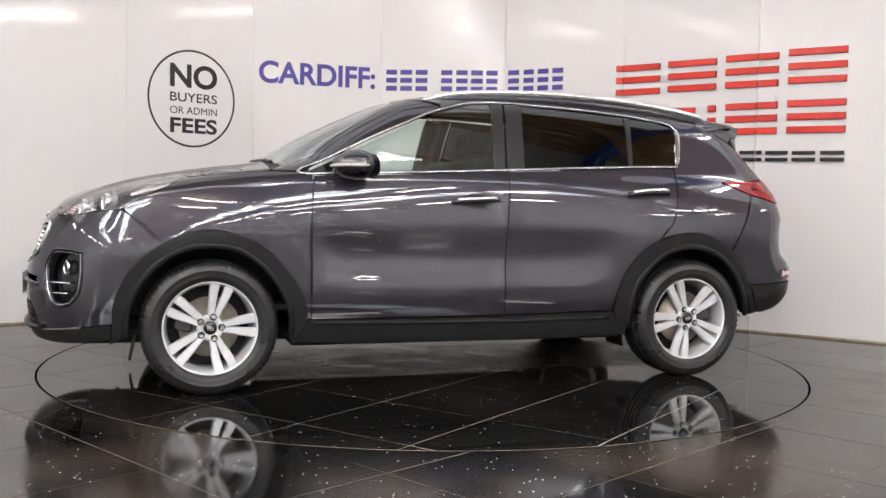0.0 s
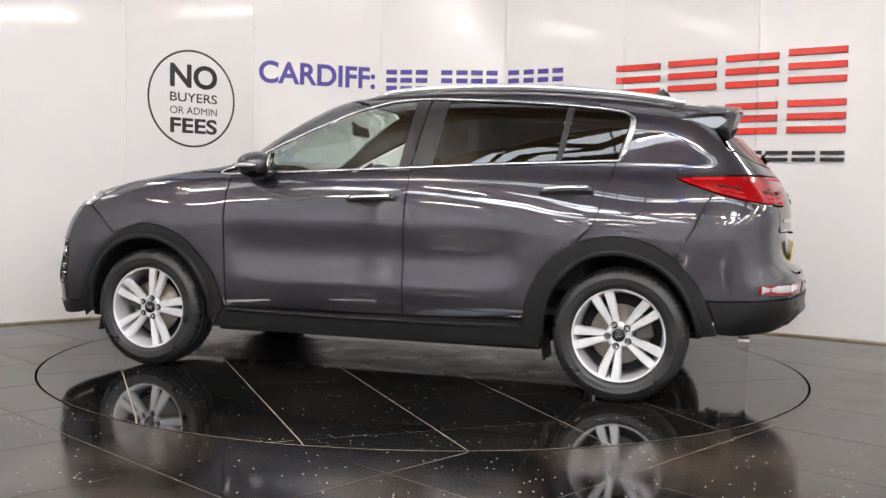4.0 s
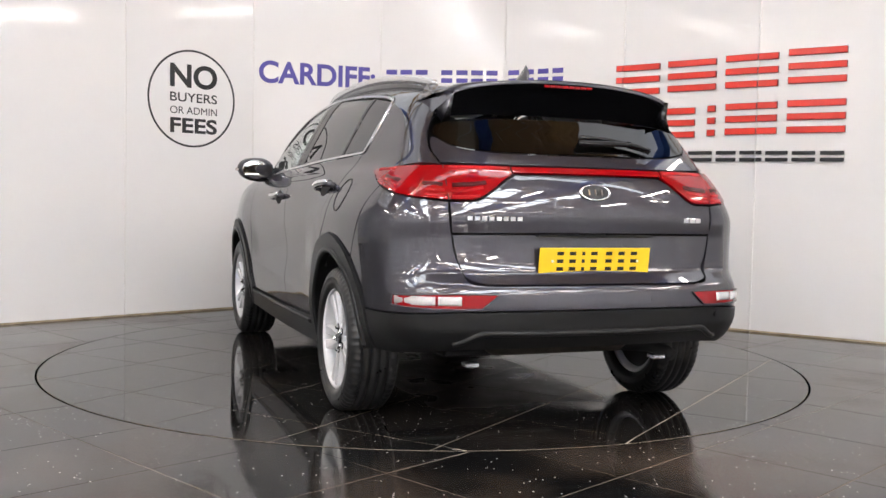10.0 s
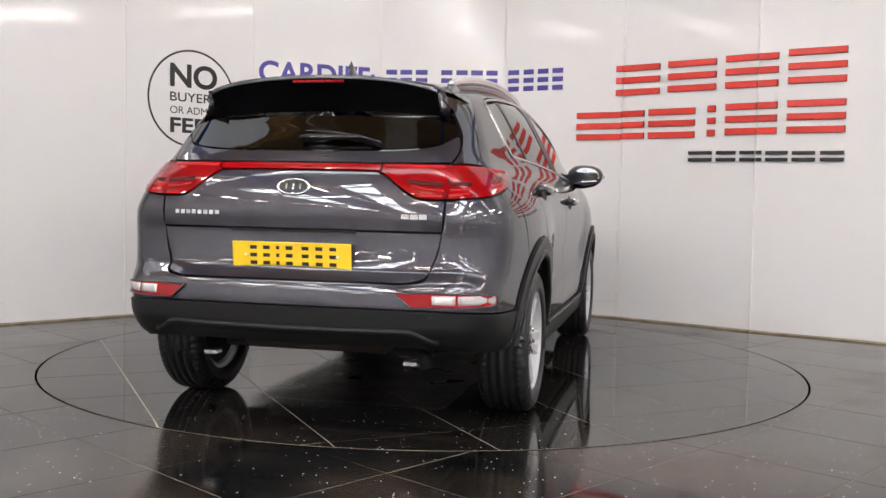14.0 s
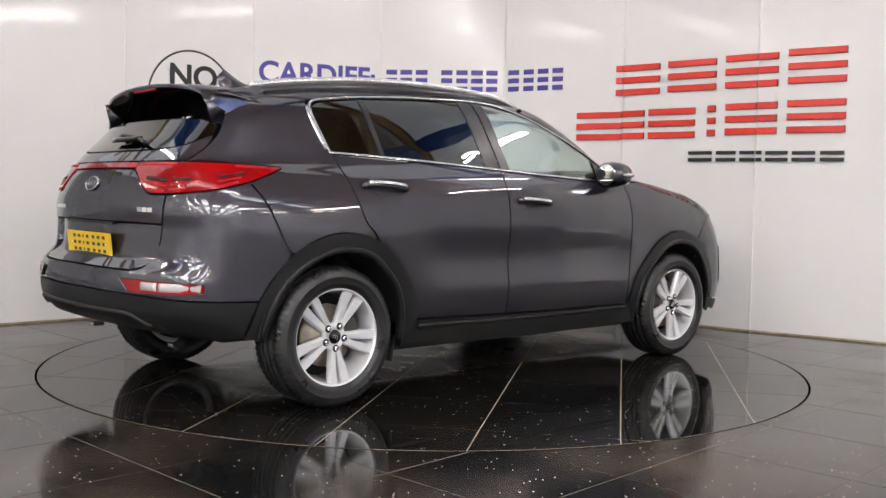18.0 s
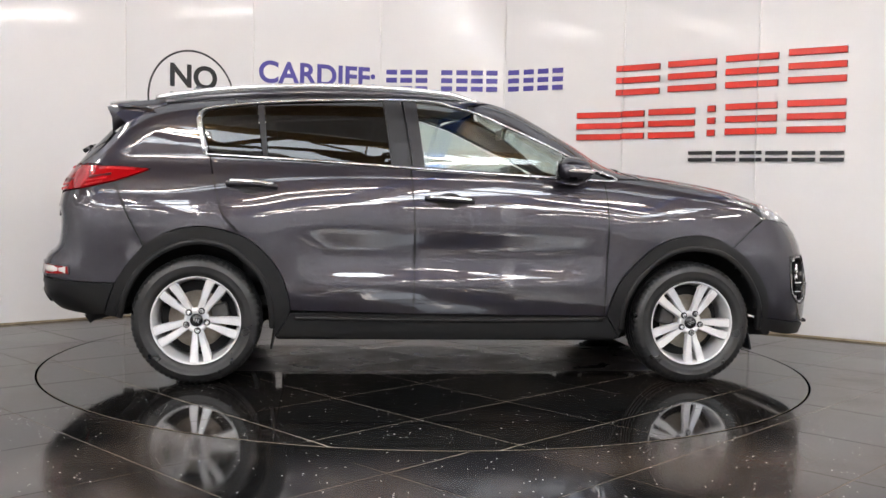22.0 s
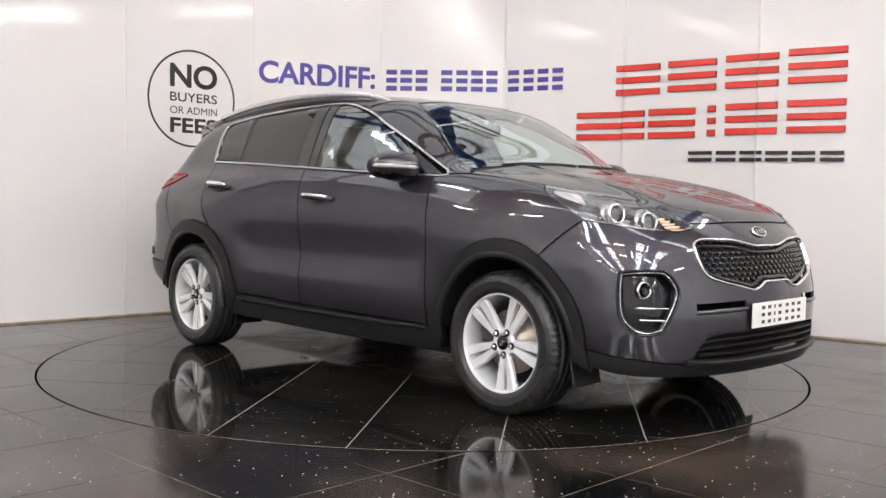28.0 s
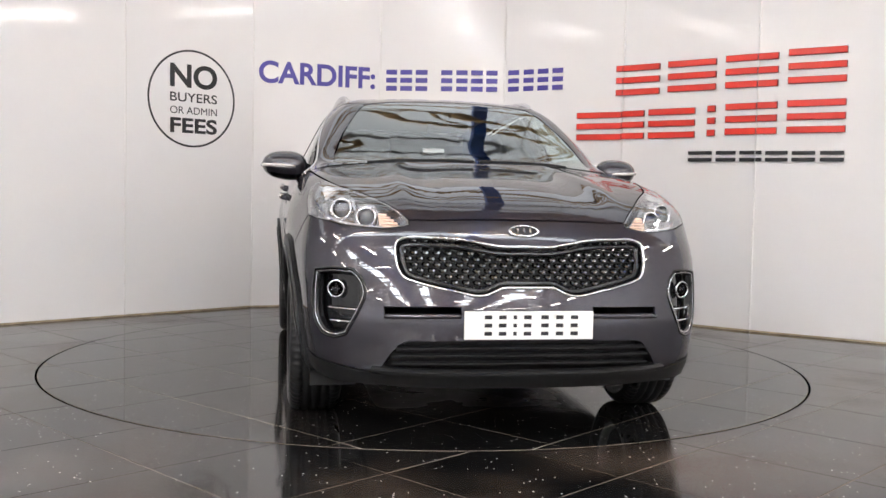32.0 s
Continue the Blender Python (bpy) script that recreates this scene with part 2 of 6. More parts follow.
def panel_frame(i):
    """The pose of panel i: x along it, y away from the room, z up, at its first corner."""
    a, b = Vector((*CORNERS[i], 0)), Vector((*CORNERS[i + 1], 0))
    d = (b - a).normalized()
    return Matrix.Translation(a) @ Matrix(((d.x, -d.y, 0, 0), (d.y, d.x, 0, 0), (0, 0, 1, 0), (0, 0, 0, 1))), (b - a).length


def walls():
    for i in range(2, len(CORNERS) - 1):
        m, n = panel_frame(i)
        ob = part(f"wall_panel_{i + 1}", box(0.003, n - 0.003, 0.0, 0.05, 0.014, WALL_TOP, 0.002), WALL)
        ob.matrix_basis = m
        tagged(ob, "glossy white wall panel of a turntable booth", "wall", kind="structure")
        bead = part("sealant_line", box(0.003, n - 0.003, -0.006, 0.05, 0.0, 0.013), GRIME, ob, "stained sealant along the floor")
        if i > 2:
            strip = part(f"seam_strip_{i}", lathe([(0.0075, 0.01), (0.0075, WALL_TOP)], 10, "Z"), SEAM)
            strip.matrix_basis = m
            tagged(strip, "narrow white cover strip on a wall joint", "trim", kind="structure")


# ---------------------------------------------------------------- floor and turntable
RADIUS, PITCH, JOINT = 2.2413, 0.6, 0.0055


def clip_half(ring, nx, ny, c):
    """The part of a convex plan outline with nx*x + ny*y <= c."""
    out = []
    for (ax, ay), (bx, by) in zip(ring, ring[1:] + ring[:1]):
        da, db = nx * ax + ny * ay - c, nx * bx + ny * by - c
        if da <= 0:
            out.append((ax, ay))
        if da * db < 0:
            k = da / (da - db)
            out.append((ax + (bx - ax) * k, ay + (by - ay) * k))
    return out


def cut_disc(ring, r, inside):
    """A tile outline cut along the circle of radius r: the part inside it or outside it."""
    dense = []
    for (ax, ay), (bx, by) in zip(ring, ring[1:] + ring[:1]):
        for k in range(40):
            dense.append((ax + (bx - ax) * k / 40, ay + (by - ay) * k / 40))
    keep = [(math.hypot(x, y) <= r) == inside for x, y in dense]
    if all(keep):
        return ring
    if not any(keep):
        return None
    out, n = [], len(dense)
    start = next(i for i in range(n) if keep[i] and not keep[i - 1])
    run = [dense[(start + k) % n] for k in range(n) if keep[(start + k) % n]]
    a0 = math.atan2(run[-1][1], run[-1][0])
    a1 = math.atan2(run[0][1], run[0][0])
    da = (a1 - a0 + math.pi) % (2 * math.pi) - math.pi
    arc = [(r * math.cos(a0 + da * k / 16), r * math.sin(a0 + da * k / 16)) for k in range(17)]
    corners = [p for p in run if any(abs(p[0] - q[0]) + abs(p[1] - q[1]) < 1e-6 for q in ring)]
    return corners + arc


def tile_rings(angle, u0, v0, span):
    """Square tile outlines on a grid turned by angle."""
    c, s = math.cos(radians(angle)), math.sin(radians(angle))
    for i in range(-span, span):
        for j in range(-span, span):
            u, v, h = u0 + i * PITCH, v0 + j * PITCH, JOINT / 2
            sq = [(u + h, v + h), (u + PITCH - h, v + h), (u + PITCH - h, v + PITCH - h), (u + h, v + PITCH - h)]
            yield [(c * a - s * b, s * a + c * b) for a, b in sq]


def floors():
    slab = part("floor", prism([(8.4 * math.cos(a), 8.4 * math.sin(a) - 1.2) for a in (2 * math.pi * k / 64 for k in range(64))], -0.12, -0.0028), DARKGROUT)
    tagged(slab, "dark showroom floor of large polished quartz tiles", "floor", kind="structure")
    rest = []
    for ring in tile_rings(-45, -0.0849, -0.1016, 17):
        x, y = sum(p[0] for p in ring) / 4, sum(p[1] for p in ring) / 4
        if math.hypot(x, y + 1.2) > 8.9:
            continue
        if min(math.hypot(*p) for p in ring) < RADIUS + 0.0075:
            ring = cut_disc(ring, RADIUS + 0.0075, False)
        if not ring or len(ring) < 3:
            continue
        if abs(x) < 5.2 and -4.6 < y < 3.3:
            part("floor_tile", prism(ring, -0.02, -0.0015), TILE, slab)
        else:
            rest.append(prism(ring, -0.02, -0.0015))
    tagged(part("floor_tiling", join(*rest), TILE, slab), "outer polished black floor tiles", kind="stuff")
    gap = part("turntable_gap", lathe([(RADIUS - 0.0055, -0.0035), (RADIUS - 0.0055, -0.002), (RADIUS + 0.0075, -0.002), (RADIUS + 0.0075, -0.0035)], 160, "Z", True), GAP)
    tagged(gap, "dark gap around the turntable", "trim", kind="structure")
    table = part("turntable", lathe([(RADIUS - 0.006, -0.1), (RADIUS - 0.006, -0.0012)], 160, "Z"), GROUT)
    tagged(table, "round tiled car turntable set flush in the floor", "turntable")
    for ring in tile_rings(38, 0.0, 0.0, 5):
        if min(math.hypot(*p) for p in ring) > RADIUS:
            continue
        if max(math.hypot(*p) for p in ring) > RADIUS - 0.006:
            ring = cut_disc(ring, RADIUS - 0.007, True)
        if ring and len(ring) > 2:
            part("turntable_tile", prism(ring, -0.015, 0.0), TABLETILE, table)
    return table


walls()
TABLE = floors()

# ---------------------------------------------------------------- the hall above and behind the camera
def hall():
    for name, b in (("hall_wall_back", box(-11, 11, -26.2, -26, 0, 5.4)), ("hall_wall_side_1", box(-11.2, -11, -26, 7, 0, 5.4)), ("hall_wall_side_2", box(11, 11.2, -26, 7, 0, 5.4)), ("hall_wall_far", box(-11, 11, 7, 7.2, 0, 5.4))):
        tagged(part(name, b, BLOCK), "dull lined wall of the hall", "wall", kind="structure")
    tagged(part("ceiling", box(-11.2, 11.2, -26.2, 7.2, 5.4, 5.5), ROOFING), "grey sheeted hall roof", "ceiling", kind="structure")
    boards = join(*[box(x, x + 1.2, y + 0.15, y + 2.35, 5.375, 5.398) for y in (-23.5, -18.5, -13.5, -8.5, -6.0) for x in (-5.6, -1.2, 0.3, 4.9)])
    tagged(part("roof_boards", boards, BOARDS), "tan boards under the hall roof", "ceiling", kind="structure")
    # bowed brown trusses from side to side, blue beams along the hall
    for y in (-23.5, -18.5, -13.5, -8.5, -6.0, -3.5, -1.0, 3.0):
        arc = [(x, y, 5.28 - 0.95 * (x / 11) ** 2) for x in np.linspace(-11, 11, 25)]
        low = [(x, y, 4.75 - 0.65 * (x / 11) ** 2) for x in np.linspace(-11, 11, 25)]
        ties = []
        for k in range(0, 24, 2):
            ties.append(tube([low[k], arc[k + 1]], 0.03, 6))
            ties.append(tube([arc[k + 1], low[k + 2]], 0.03, 6))
        ob = part("roof_truss", join(tube(arc, 0.075, 8), tube(low, 0.05, 8), *ties), STEEL)
        tagged(ob, "bowed brown roof truss", "truss", kind="structure")
    for x in (-4.5, 0.9, 4.5):
        ob = part("roof_beam", box(x - 0.11, x + 0.11, -26, 7, 4.98, 5.24, 0.01), BLUE)
        tagged(ob, "blue painted steel roof beam", "beam", kind="structure")


hall()
tagged(part("hall_floor", box(-11, 11, -26, 7, -0.2, -0.006), CONCRETE), "grey concrete floor of the hall", "floor", kind="structure")
for cx, cy in ((-6.2, -3.4), (6.2, -3.4), (-6.2, -8.2), (6.2, -8.2), (-6.2, -14.2), (6.2, -14.2), (-6.2, -20.2), (6.2, -20.2)):
    post = part("hall_column", box(cx - 0.14, cx + 0.14, cy - 0.14, cy + 0.14, -0.0025, 5.4, 0.02), SEAM)
    tagged(post, "white painted steel hall column", "column", kind="structure")
for sx in (-6.6, -2.4, 2.9, 6.6):
    for sy in (-22.0, -19.5, -17.0, -14.5, -12.0, -9.7, -7.2):
        ob = part("skylight", box(sx - 0.55, sx + 0.55, sy - 0.95, sy + 0.95, 5.36, 5.39), SKYLIGHT)
        tagged(ob, "daylit translucent roof sheet", "skylight", "skylights", kind="structure")


# over the booth the roof is old translucent sheeting, dimly daylit, crossed by curved ribs
for sx in (-7.7, -3.85, 0.0, 3.85, 7.7):
    for sy in (0.1, 3.2, 6.0):
        ob = part("roof_sheet", box(sx - 1.9, sx + 1.9, sy - 1.4, sy + 1.4 if sy < 6 else 7.0, 5.36, 5.372), OLDSHEET)
        tagged(ob, "weathered translucent roof sheet", "skylight", "roof sheets", kind="structure")
# before it, bands across the hall: a strip of roof lights, grey sheeting, then tan boards
for sx in (-6.3, -3.78, -1.26, 1.26, 3.78, 6.3):
    ob = part("skylight", box(sx - 1.24, sx + 1.24, -4.2, -3.55, 5.36, 5.39), DIMLIGHT)
    tagged(ob, "daylit translucent roof sheet", "skylight", "skylights", kind="structure")
band = join(*[box(-8.0, 8.0, y, y + 0.155, 5.30, 5.33, 0.004) for y in np.arange(-2.5, -1.0, 0.165)])
tagged(part("roof_boards", band, BOARDS), "band of tan boards under the hall roof", "ceiling", kind="structure")
for y0 in (0.4, 5.0):
    for lean in (0.5, -0.5):
        ob = part("roof_rib", tube([(x, y0 + lean * x, 5.26 - 0.014 * x * x) for x in np.linspace(-7, 7, 29) if y0 + lean * x < 6.9], 0.10, 8), STEEL)
        tagged(ob, "curved brown diagonal roof rib", "rib", kind="structure")


def batten(m, drop, length=1.5):
    top = tagged(new("ceiling_light"), "white strip light hung on rods from the roof", "light", "hall lights")
    top.matrix_basis = m
    part("housing", box(-length / 2, length / 2, -0.03, 0.03, 0.02, 0.07, 0.008), SEAM, top)
    for y in (-0.05, 0.05):
        part("tube", moved(lathe([(0.019, -length / 2 + 0.02), (0.019, length / 2 - 0.02)], 10, "X"), pose(0, y, -0.025)), TUBE, top, "lit fluorescent tube")
        for x in (-length / 2 + 0.012, length / 2 - 0.012):
            part("tube_holder", box(x - 0.01, x + 0.01, y - 0.012, y + 0.012, -0.04, 0.03), SEAM, top)
    for x in (-0.5, 0.5):
        part("rod", moved(lathe([(0.006, 0.06), (0.006, drop)], 6, "Z"), pose(x, 0, 0)), SATIN, top)


HALL_ROWS = [(x, y, 4.3, 0 if (k + j) % 4 == 0 else 90) for j, y in enumerate((-13.4, -16.2, -19.0, -21.8, -24.4)) for k, x in enumerate((-8.6, -5.2, -1.8, 1.8, 5.2, 8.6))]
HALL_ROWS += [(x, y, 4.5, 90) for x in (-8.8, 8.8) for y in (-1.0, -4.2, -7.4, -10.4)]
for lx, ly, lz, rz in ((-5.0, 0.3, 4.9, 90), (5.0, 0.3, 4.9, 90), (-2.7, -3.55, 4.9, 6), (1.1, -3.55, 4.9, 6), (-2.6, -11.2, 4.7, 90), (2.6, -11.2, 4.7, 90), (-1.6, -8.6, 4.6, 90), (1.6, -8.6, 4.6, 90), (-3.6, -6.2, 4.7, 90), (3.6, -6.2, 4.7, 90), (0.0, -7.3, 4.95, 0), (-5.6, -3.0, 4.8, 90), (5.6, -3.0, 3.85, 90), (-6.0, -6.9, 5.0, 90), (6.0, -6.9, 5.0, 90), (-4.5, -9.4, 4.95, 0), (0.0, -10.0, 5.0, 0), (4.5, -9.4, 4.95, 0), *HALL_ROWS):
    batten(pose(lx, ly, lz, rz=rz), 5.40 - lz)


# ---------------------------------------------------------------- signs on the wall
def wall_pose(i, along, up, out=0.0):
    """On panel i: x along the panel, y up, z into the room."""
    m, _ = panel_frame(i)
    return m @ Matrix.Translation((along, -out, up)) @ Matrix(((1, 0, 0, 0), (0, 0, -1, 0), (0, 1, 0, 0), (0, 0, 0, 1)))


def letters(words, m, height, width, mat, name, thick=0.0015, parent=None, bold=0.0):
    """Flat lettering of a given height and width, left bottom corner at m."""
    cu = bpy.data.curves.new("letters", "FONT")
    cu.body = words
    cu.extrude = 0.5
    cu.offset = bold
    tmp = new("letters", cu)
    bpy.context.view_layer.update()
    me = bpy.data.meshes.new_from_object(tmp.evaluated_get(bpy.context.evaluated_depsgraph_get()))
    bpy.data.objects.remove(tmp)
    xs, ys = [v.co.x for v in me.vertices], [v.co.y for v in me.vertices]
    kx, ky = width / (max(xs) - min(xs)), height / (max(ys) - min(ys))
    x0, y0 = min(xs), min(ys)
    for v in me.vertices:
        v.co = ((v.co.x - x0) * kx, (v.co.y - y0) * ky, v.co.z * thick + thick / 2 + 0.0006)
    me.materials.append(mat)
    ob = new(name, me)
    if parent:
        ob.parent = parent
    ob.matrix_basis = m
    return ob


def fee_sign():
    """The round notice, stuck on panel 4."""
    top = new("round_notice")
    tagged(top, "round black-on-white notice about fees stuck on the wall", "sign")
    top.matrix_basis = wall_pose(3, 0.583, 1.768)
    part("ring", lathe([(0.400, 0.0006), (0.400, 0.002), (0.384, 0.002), (0.384, 0.0006)], 96, "Z", True), INK, top)
    for words, x, y, w, h, b in (("NO", -0.203, 0.086, 0.432, 0.195, 0.028), ("BUYERS", -0.202, -0.029, 0.430, 0.075, 0.006), ("OR ADMIN", -0.201, -0.129, 0.430, 0.060, 0.0), ("FEES", -0.200, -0.285, 0.430, 0.125, 0.028)):
        letters(words, Matrix.Translation((x, y, 0)), h, w, INK, "lettering", parent=top, bold=b)


fee_sign()
sign = tagged(letters("CARDIFF:", wall_pose(4, 0.047, 1.962), 0.196, 1.055, PURPLE, "town_lettering", bold=0.026), "purple-blue town name lettering on the wall", "lettering")


def wall_spot(x, y):
    """Panel and distance along it of a plan spot's nearest wall place."""
    best = None
    for i in range(len(CORNERS) - 1):
        m, n = panel_frame(i)
        q = m.inverted() @ Vector((x, y, 0))
        if -0.001 <= q.x <= n + 0.001 and (best is None or abs(q.y) < best[2]):
            best = (i, q.x, abs(q.y))
    return best[:2]


# a telephone number, as plain bars, one to a figure
row = tagged(new("number_lettering"), "purple-blue number drawn as plain bars on the wall", "lettering")
for i, a, b in ((5, 0.046, 0.160), (5, 0.175, 0.299), (5, 0.314, 0.438), (5, 0.546, 0.664), (5, 0.684, 0.802), (5, 0.817, 0.940), (5, 0.955, 1.072), (6, 0.031, 0.156), (6, 0.184, 0.300), (6, 0.322, 0.442), (6, 0.464, 0.582)):
    for z in (1.977, 2.05, 2.123):
        part("figure_bar", moved(box(a + 0.008, b - 0.008, z - 0.022, z + 0.022, 0.0006, 0.0022), wall_pose(i, 0, 0)), PURPLE, row)


def name_sign():
    """The red raised name of the dealer and the black word under it, as plain bars."""
    red = tagged(new("red_wall_sign"), "raised red acrylic sign of plain bars on the wall", "sign")
    black = tagged(new("black_wall_sign"), "raised black acrylic sign of plain bars on the wall", "sign")

    def slab(i, a, b, z0, z1, parent, mat, edge):
        ob = part("sign_bar", moved(box(a, b, z0, z1, 0.006, 0.020), wall_pose(i, 0, 0)), mat, parent)
        if edge:
            part("sign_bar_edge", moved(box(a - 0.003, b + 0.003, z0 - 0.003, z1 + 0.003, 0.001, 0.017), wall_pose(i, 0, 0)), edge, parent)

    for i, a, b, z, h in ROWS_RED:
        for k in (0, 0.5, 1):
            slab(i, a, b, z + k * (h - 0.045), z + k * (h - 0.045) + 0.045, red, RED, REDEDGE)
    for i, a, b, z, h in ROWS_BLACK:
        for k in (0, 1):
            slab(i, a, b, z + k * (h - 0.028), z + k * (h - 0.028) + 0.028, black, INK, None)


# panel, from, to, foot, height
ROWS_RED = [(6, 1.070, 1.122, 1.885, 0.245), (7, 0.005, 0.332, 1.885, 0.245), (7, 0.411, 0.815, 1.893, 0.243), (7, 0.898, 1.148, 1.898, 0.250), (8, 0.005, 0.151, 1.898, 0.250), (8, 0.230, 0.646, 1.910, 0.255),
            (6, 0.722, 1.122, 1.515, 0.230), (7, 0.005, 0.203, 1.520, 0.230), (7, 0.249, 0.649, 1.520, 0.235), (7, 0.759, 0.819, 1.530, 0.235), (7, 0.907, 1.148, 1.535, 0.238), (8, 0.005, 0.152, 1.535, 0.240), (8, 0.232, 0.649, 1.538, 0.243)]
ROWS_BLACK = [(7, 0.607, 0.803, 1.326, 0.082), (7, 0.839, 0.997, 1.325, 0.082), (7, 1.032, 1.148, 1.324, 0.082), (8, 0.005, 0.049, 1.324, 0.082), (8, 0.079, 0.245, 1.323, 0.080), (8, 0.277, 0.447, 1.323, 0.078), (8, 0.482, 0.651, 1.322, 0.078)]
name_sign()


def hatch():
    """A low access door let into a wall panel."""
    m = wall_pose(6, 0, 0)
    ob = part("access_hatch", moved(box(0.50, 1.105, 0.150, 0.735, 0.001, 0.008, 0.002), m), WALL)
    tagged(ob, "white access hatch low in the wall", "hatch")
    part("hatch_frame", join(*[moved(box(*k, 0.001, 0.012, 0.002), m) for k in ((0.485, 0.500, 0.135, 0.75), (1.105, 1.118, 0.135, 0.75), (0.50, 1.105, 0.735, 0.75), (0.50, 1.105, 0.135, 0.150))]), SEAM, ob, "narrow white hatch frame")


hatch()

# ---------------------------------------------------------------- the car's skin
def smooth_curve(points, n):
    """A smooth line through points (Catmull-Rom, centripetal), with n samples a span."""
    p = np.array(points, float)
    p = np.vstack([2 * p[0] - p[1], p, 2 * p[-1] - p[-2]])
    out = []
    for i in range(1, len(p) - 2):
        a, b, c, d = p[i - 1], p[i], p[i + 1], p[i + 2]
        t1 = max(np.linalg.norm(b - a) ** 0.5, 1e-6)
        t2 = t1 + max(np.linalg.norm(c - b) ** 0.5, 1e-6)
        t3 = t2 + max(np.linalg.norm(d - c) ** 0.5, 1e-6)
        for k in range(n):
            t = t1 + (t2 - t1) * k / n
            a1 = a + (b - a) * t / t1
            a2 = b + (c - b) * (t - t1) / (t2 - t1)
            a3 = c + (d - c) * (t - t2) / (t3 - t2)
            b1 = a1 + (a2 - a1) * t / t2
            b2 = a2 + (a3 - a2) * (t - t1) / (t3 - t1)
            out.append(b1 + (b2 - b1) * (t - t1) / (t2 - t1))
    return np.array(out + [p[-2]])


# side view of the middle plane: forward, up
PROFILE = [(-1.9, 0.215), (-1.5, 0.165), (0.0, 0.145), (1.6, 0.155), (2.02, 0.195), (2.185, 0.235), (2.225, 0.31), (2.238, 0.42), (2.24, 0.53), (2.222, 0.64), (2.195, 0.74), (2.155, 0.83), (2.10, 0.90),
           (2.03, 0.960), (1.88, 1.020), (1.66, 1.074), (1.40, 1.117), (1.15, 1.153), (1.00, 1.200), (0.80, 1.322), (0.55, 1.444), (0.32, 1.538), (0.08, 1.582),
           (-0.25, 1.604), (-0.65, 1.603), (-1.05, 1.583), (-1.42, 1.545), (-1.66, 1.500), (-1.80, 1.425), (-1.94, 1.290), (-2.055, 1.170), (-2.125, 1.060), (-2.155, 0.95),
           (-2.150, 0.84), (-2.154, 0.76), (-2.166, 0.705), (-2.200, 0.670), (-2.226, 0.640), (-2.236, 0.57), (-2.233, 0.52), (-2.225, 0.46), (-2.16, 0.385), (-2.05, 0.335), (-1.97, 0.28), (-1.9, 0.215)]
LINE = smooth_curve(PROFILE, 6)


def table_of(pairs):
    c = smooth_curve(pairs, 24)
    return c[:, 0], c[:, 1]


WIDTH = table_of([(0.10, 0.83), (0.25, 0.862), (0.36, 0.882), (0.44, 0.897), (0.51, 0.903), (0.62, 0.908), (0.75, 0.918), (0.86, 0.922), (0.96, 0.912), (1.04, 0.893), (1.10, 0.868), (1.145, 0.838), (1.25, 0.787), (1.40, 0.710), (1.52, 0.640), (1.62, 0.57), (1.8, 0.45)])
LOWER = table_of([(-2.5, 0.78), (-2.1, 0.885), (-1.8, 0.955), (-1.5, 0.993), (-1.2, 1.0), (-0.7, 0.993), (0.0, 0.99), (0.7, 0.993), (1.2, 1.0), (1.5, 0.993), (1.8, 0.955), (2.1, 0.885), (2.5, 0.77)])
UPPER = table_of([(-2.5, 0.70), (-2.1, 0.80), (-1.8, 0.875), (-1.5, 0.912), (-1.2, 0.945), (-0.7, 0.983), (-0.2, 0.998), (0.3, 0.99), (0.7, 0.970), (1.0, 0.955), (1.4, 0.935), (1.8, 0.90), (2.5, 0.75)])


def smoothstep(a, b, x):
    t = np.clip((x - a) / (b - a), 0, 1)
    return t * t * (3 - 2 * t)


def half_width(x, z):
    k = smoothstep(0.9, 1.2, z)
    taper = np.interp(x, *LOWER) * (1 - k) + np.interp(x, *UPPER) * k
    # doors drawn in between the flared wheel arches, swelling again above the sill
    ax = np.abs(x)
    flare = smoothstep(0.80, 0.50, np.hypot(ax - 1.335, z - 0.335))
    hollow = 0.021 * np.exp(-((z - 0.70) / 0.12) ** 2) - 0.005 * np.exp(-((z - 0.530) / 0.05) ** 2) + 0.007 * np.exp(-((z - 0.90) / 0.12) ** 2)
    flank = -hollow * (1 - flare) * smoothstep(1.62, 1.25, ax) - 0.040 * np.exp(-((z - 0.93) / 0.15) ** 2) * smoothstep(1.05, 1.72, x) * smoothstep(2.15, 1.95, x)
    return np.interp(z, *WIDTH) * taper + flank


SEG_A, SEG_D = LINE[:-1], LINE[1:] - LINE[:-1]
SEG_L = np.sum(SEG_D ** 2, 1)


def profile_distance(x, z):
    """Signed distance in the side view, negative inside."""
    out = np.empty(len(x))
    for i in range(0, len(x), 500):
        px, pz = x[i:i + 500, None] - SEG_A[:, 0], z[i:i + 500, None] - SEG_A[:, 1]
        t = np.clip((px * SEG_D[:, 0] + pz * SEG_D[:, 1]) / SEG_L, 0, 1)
        ex, ez = px - t * SEG_D[:, 0], pz - t * SEG_D[:, 1]
        d = ex * ex + ez * ez
        k = np.argmin(d, 1)
        r = np.arange(len(k))
        side = ex[r, k] * SEG_D[k, 1] - ez[r, k] * SEG_D[k, 0]
        out[i:i + 500] = np.sqrt(d[r, k]) * np.sign(side)
    return out


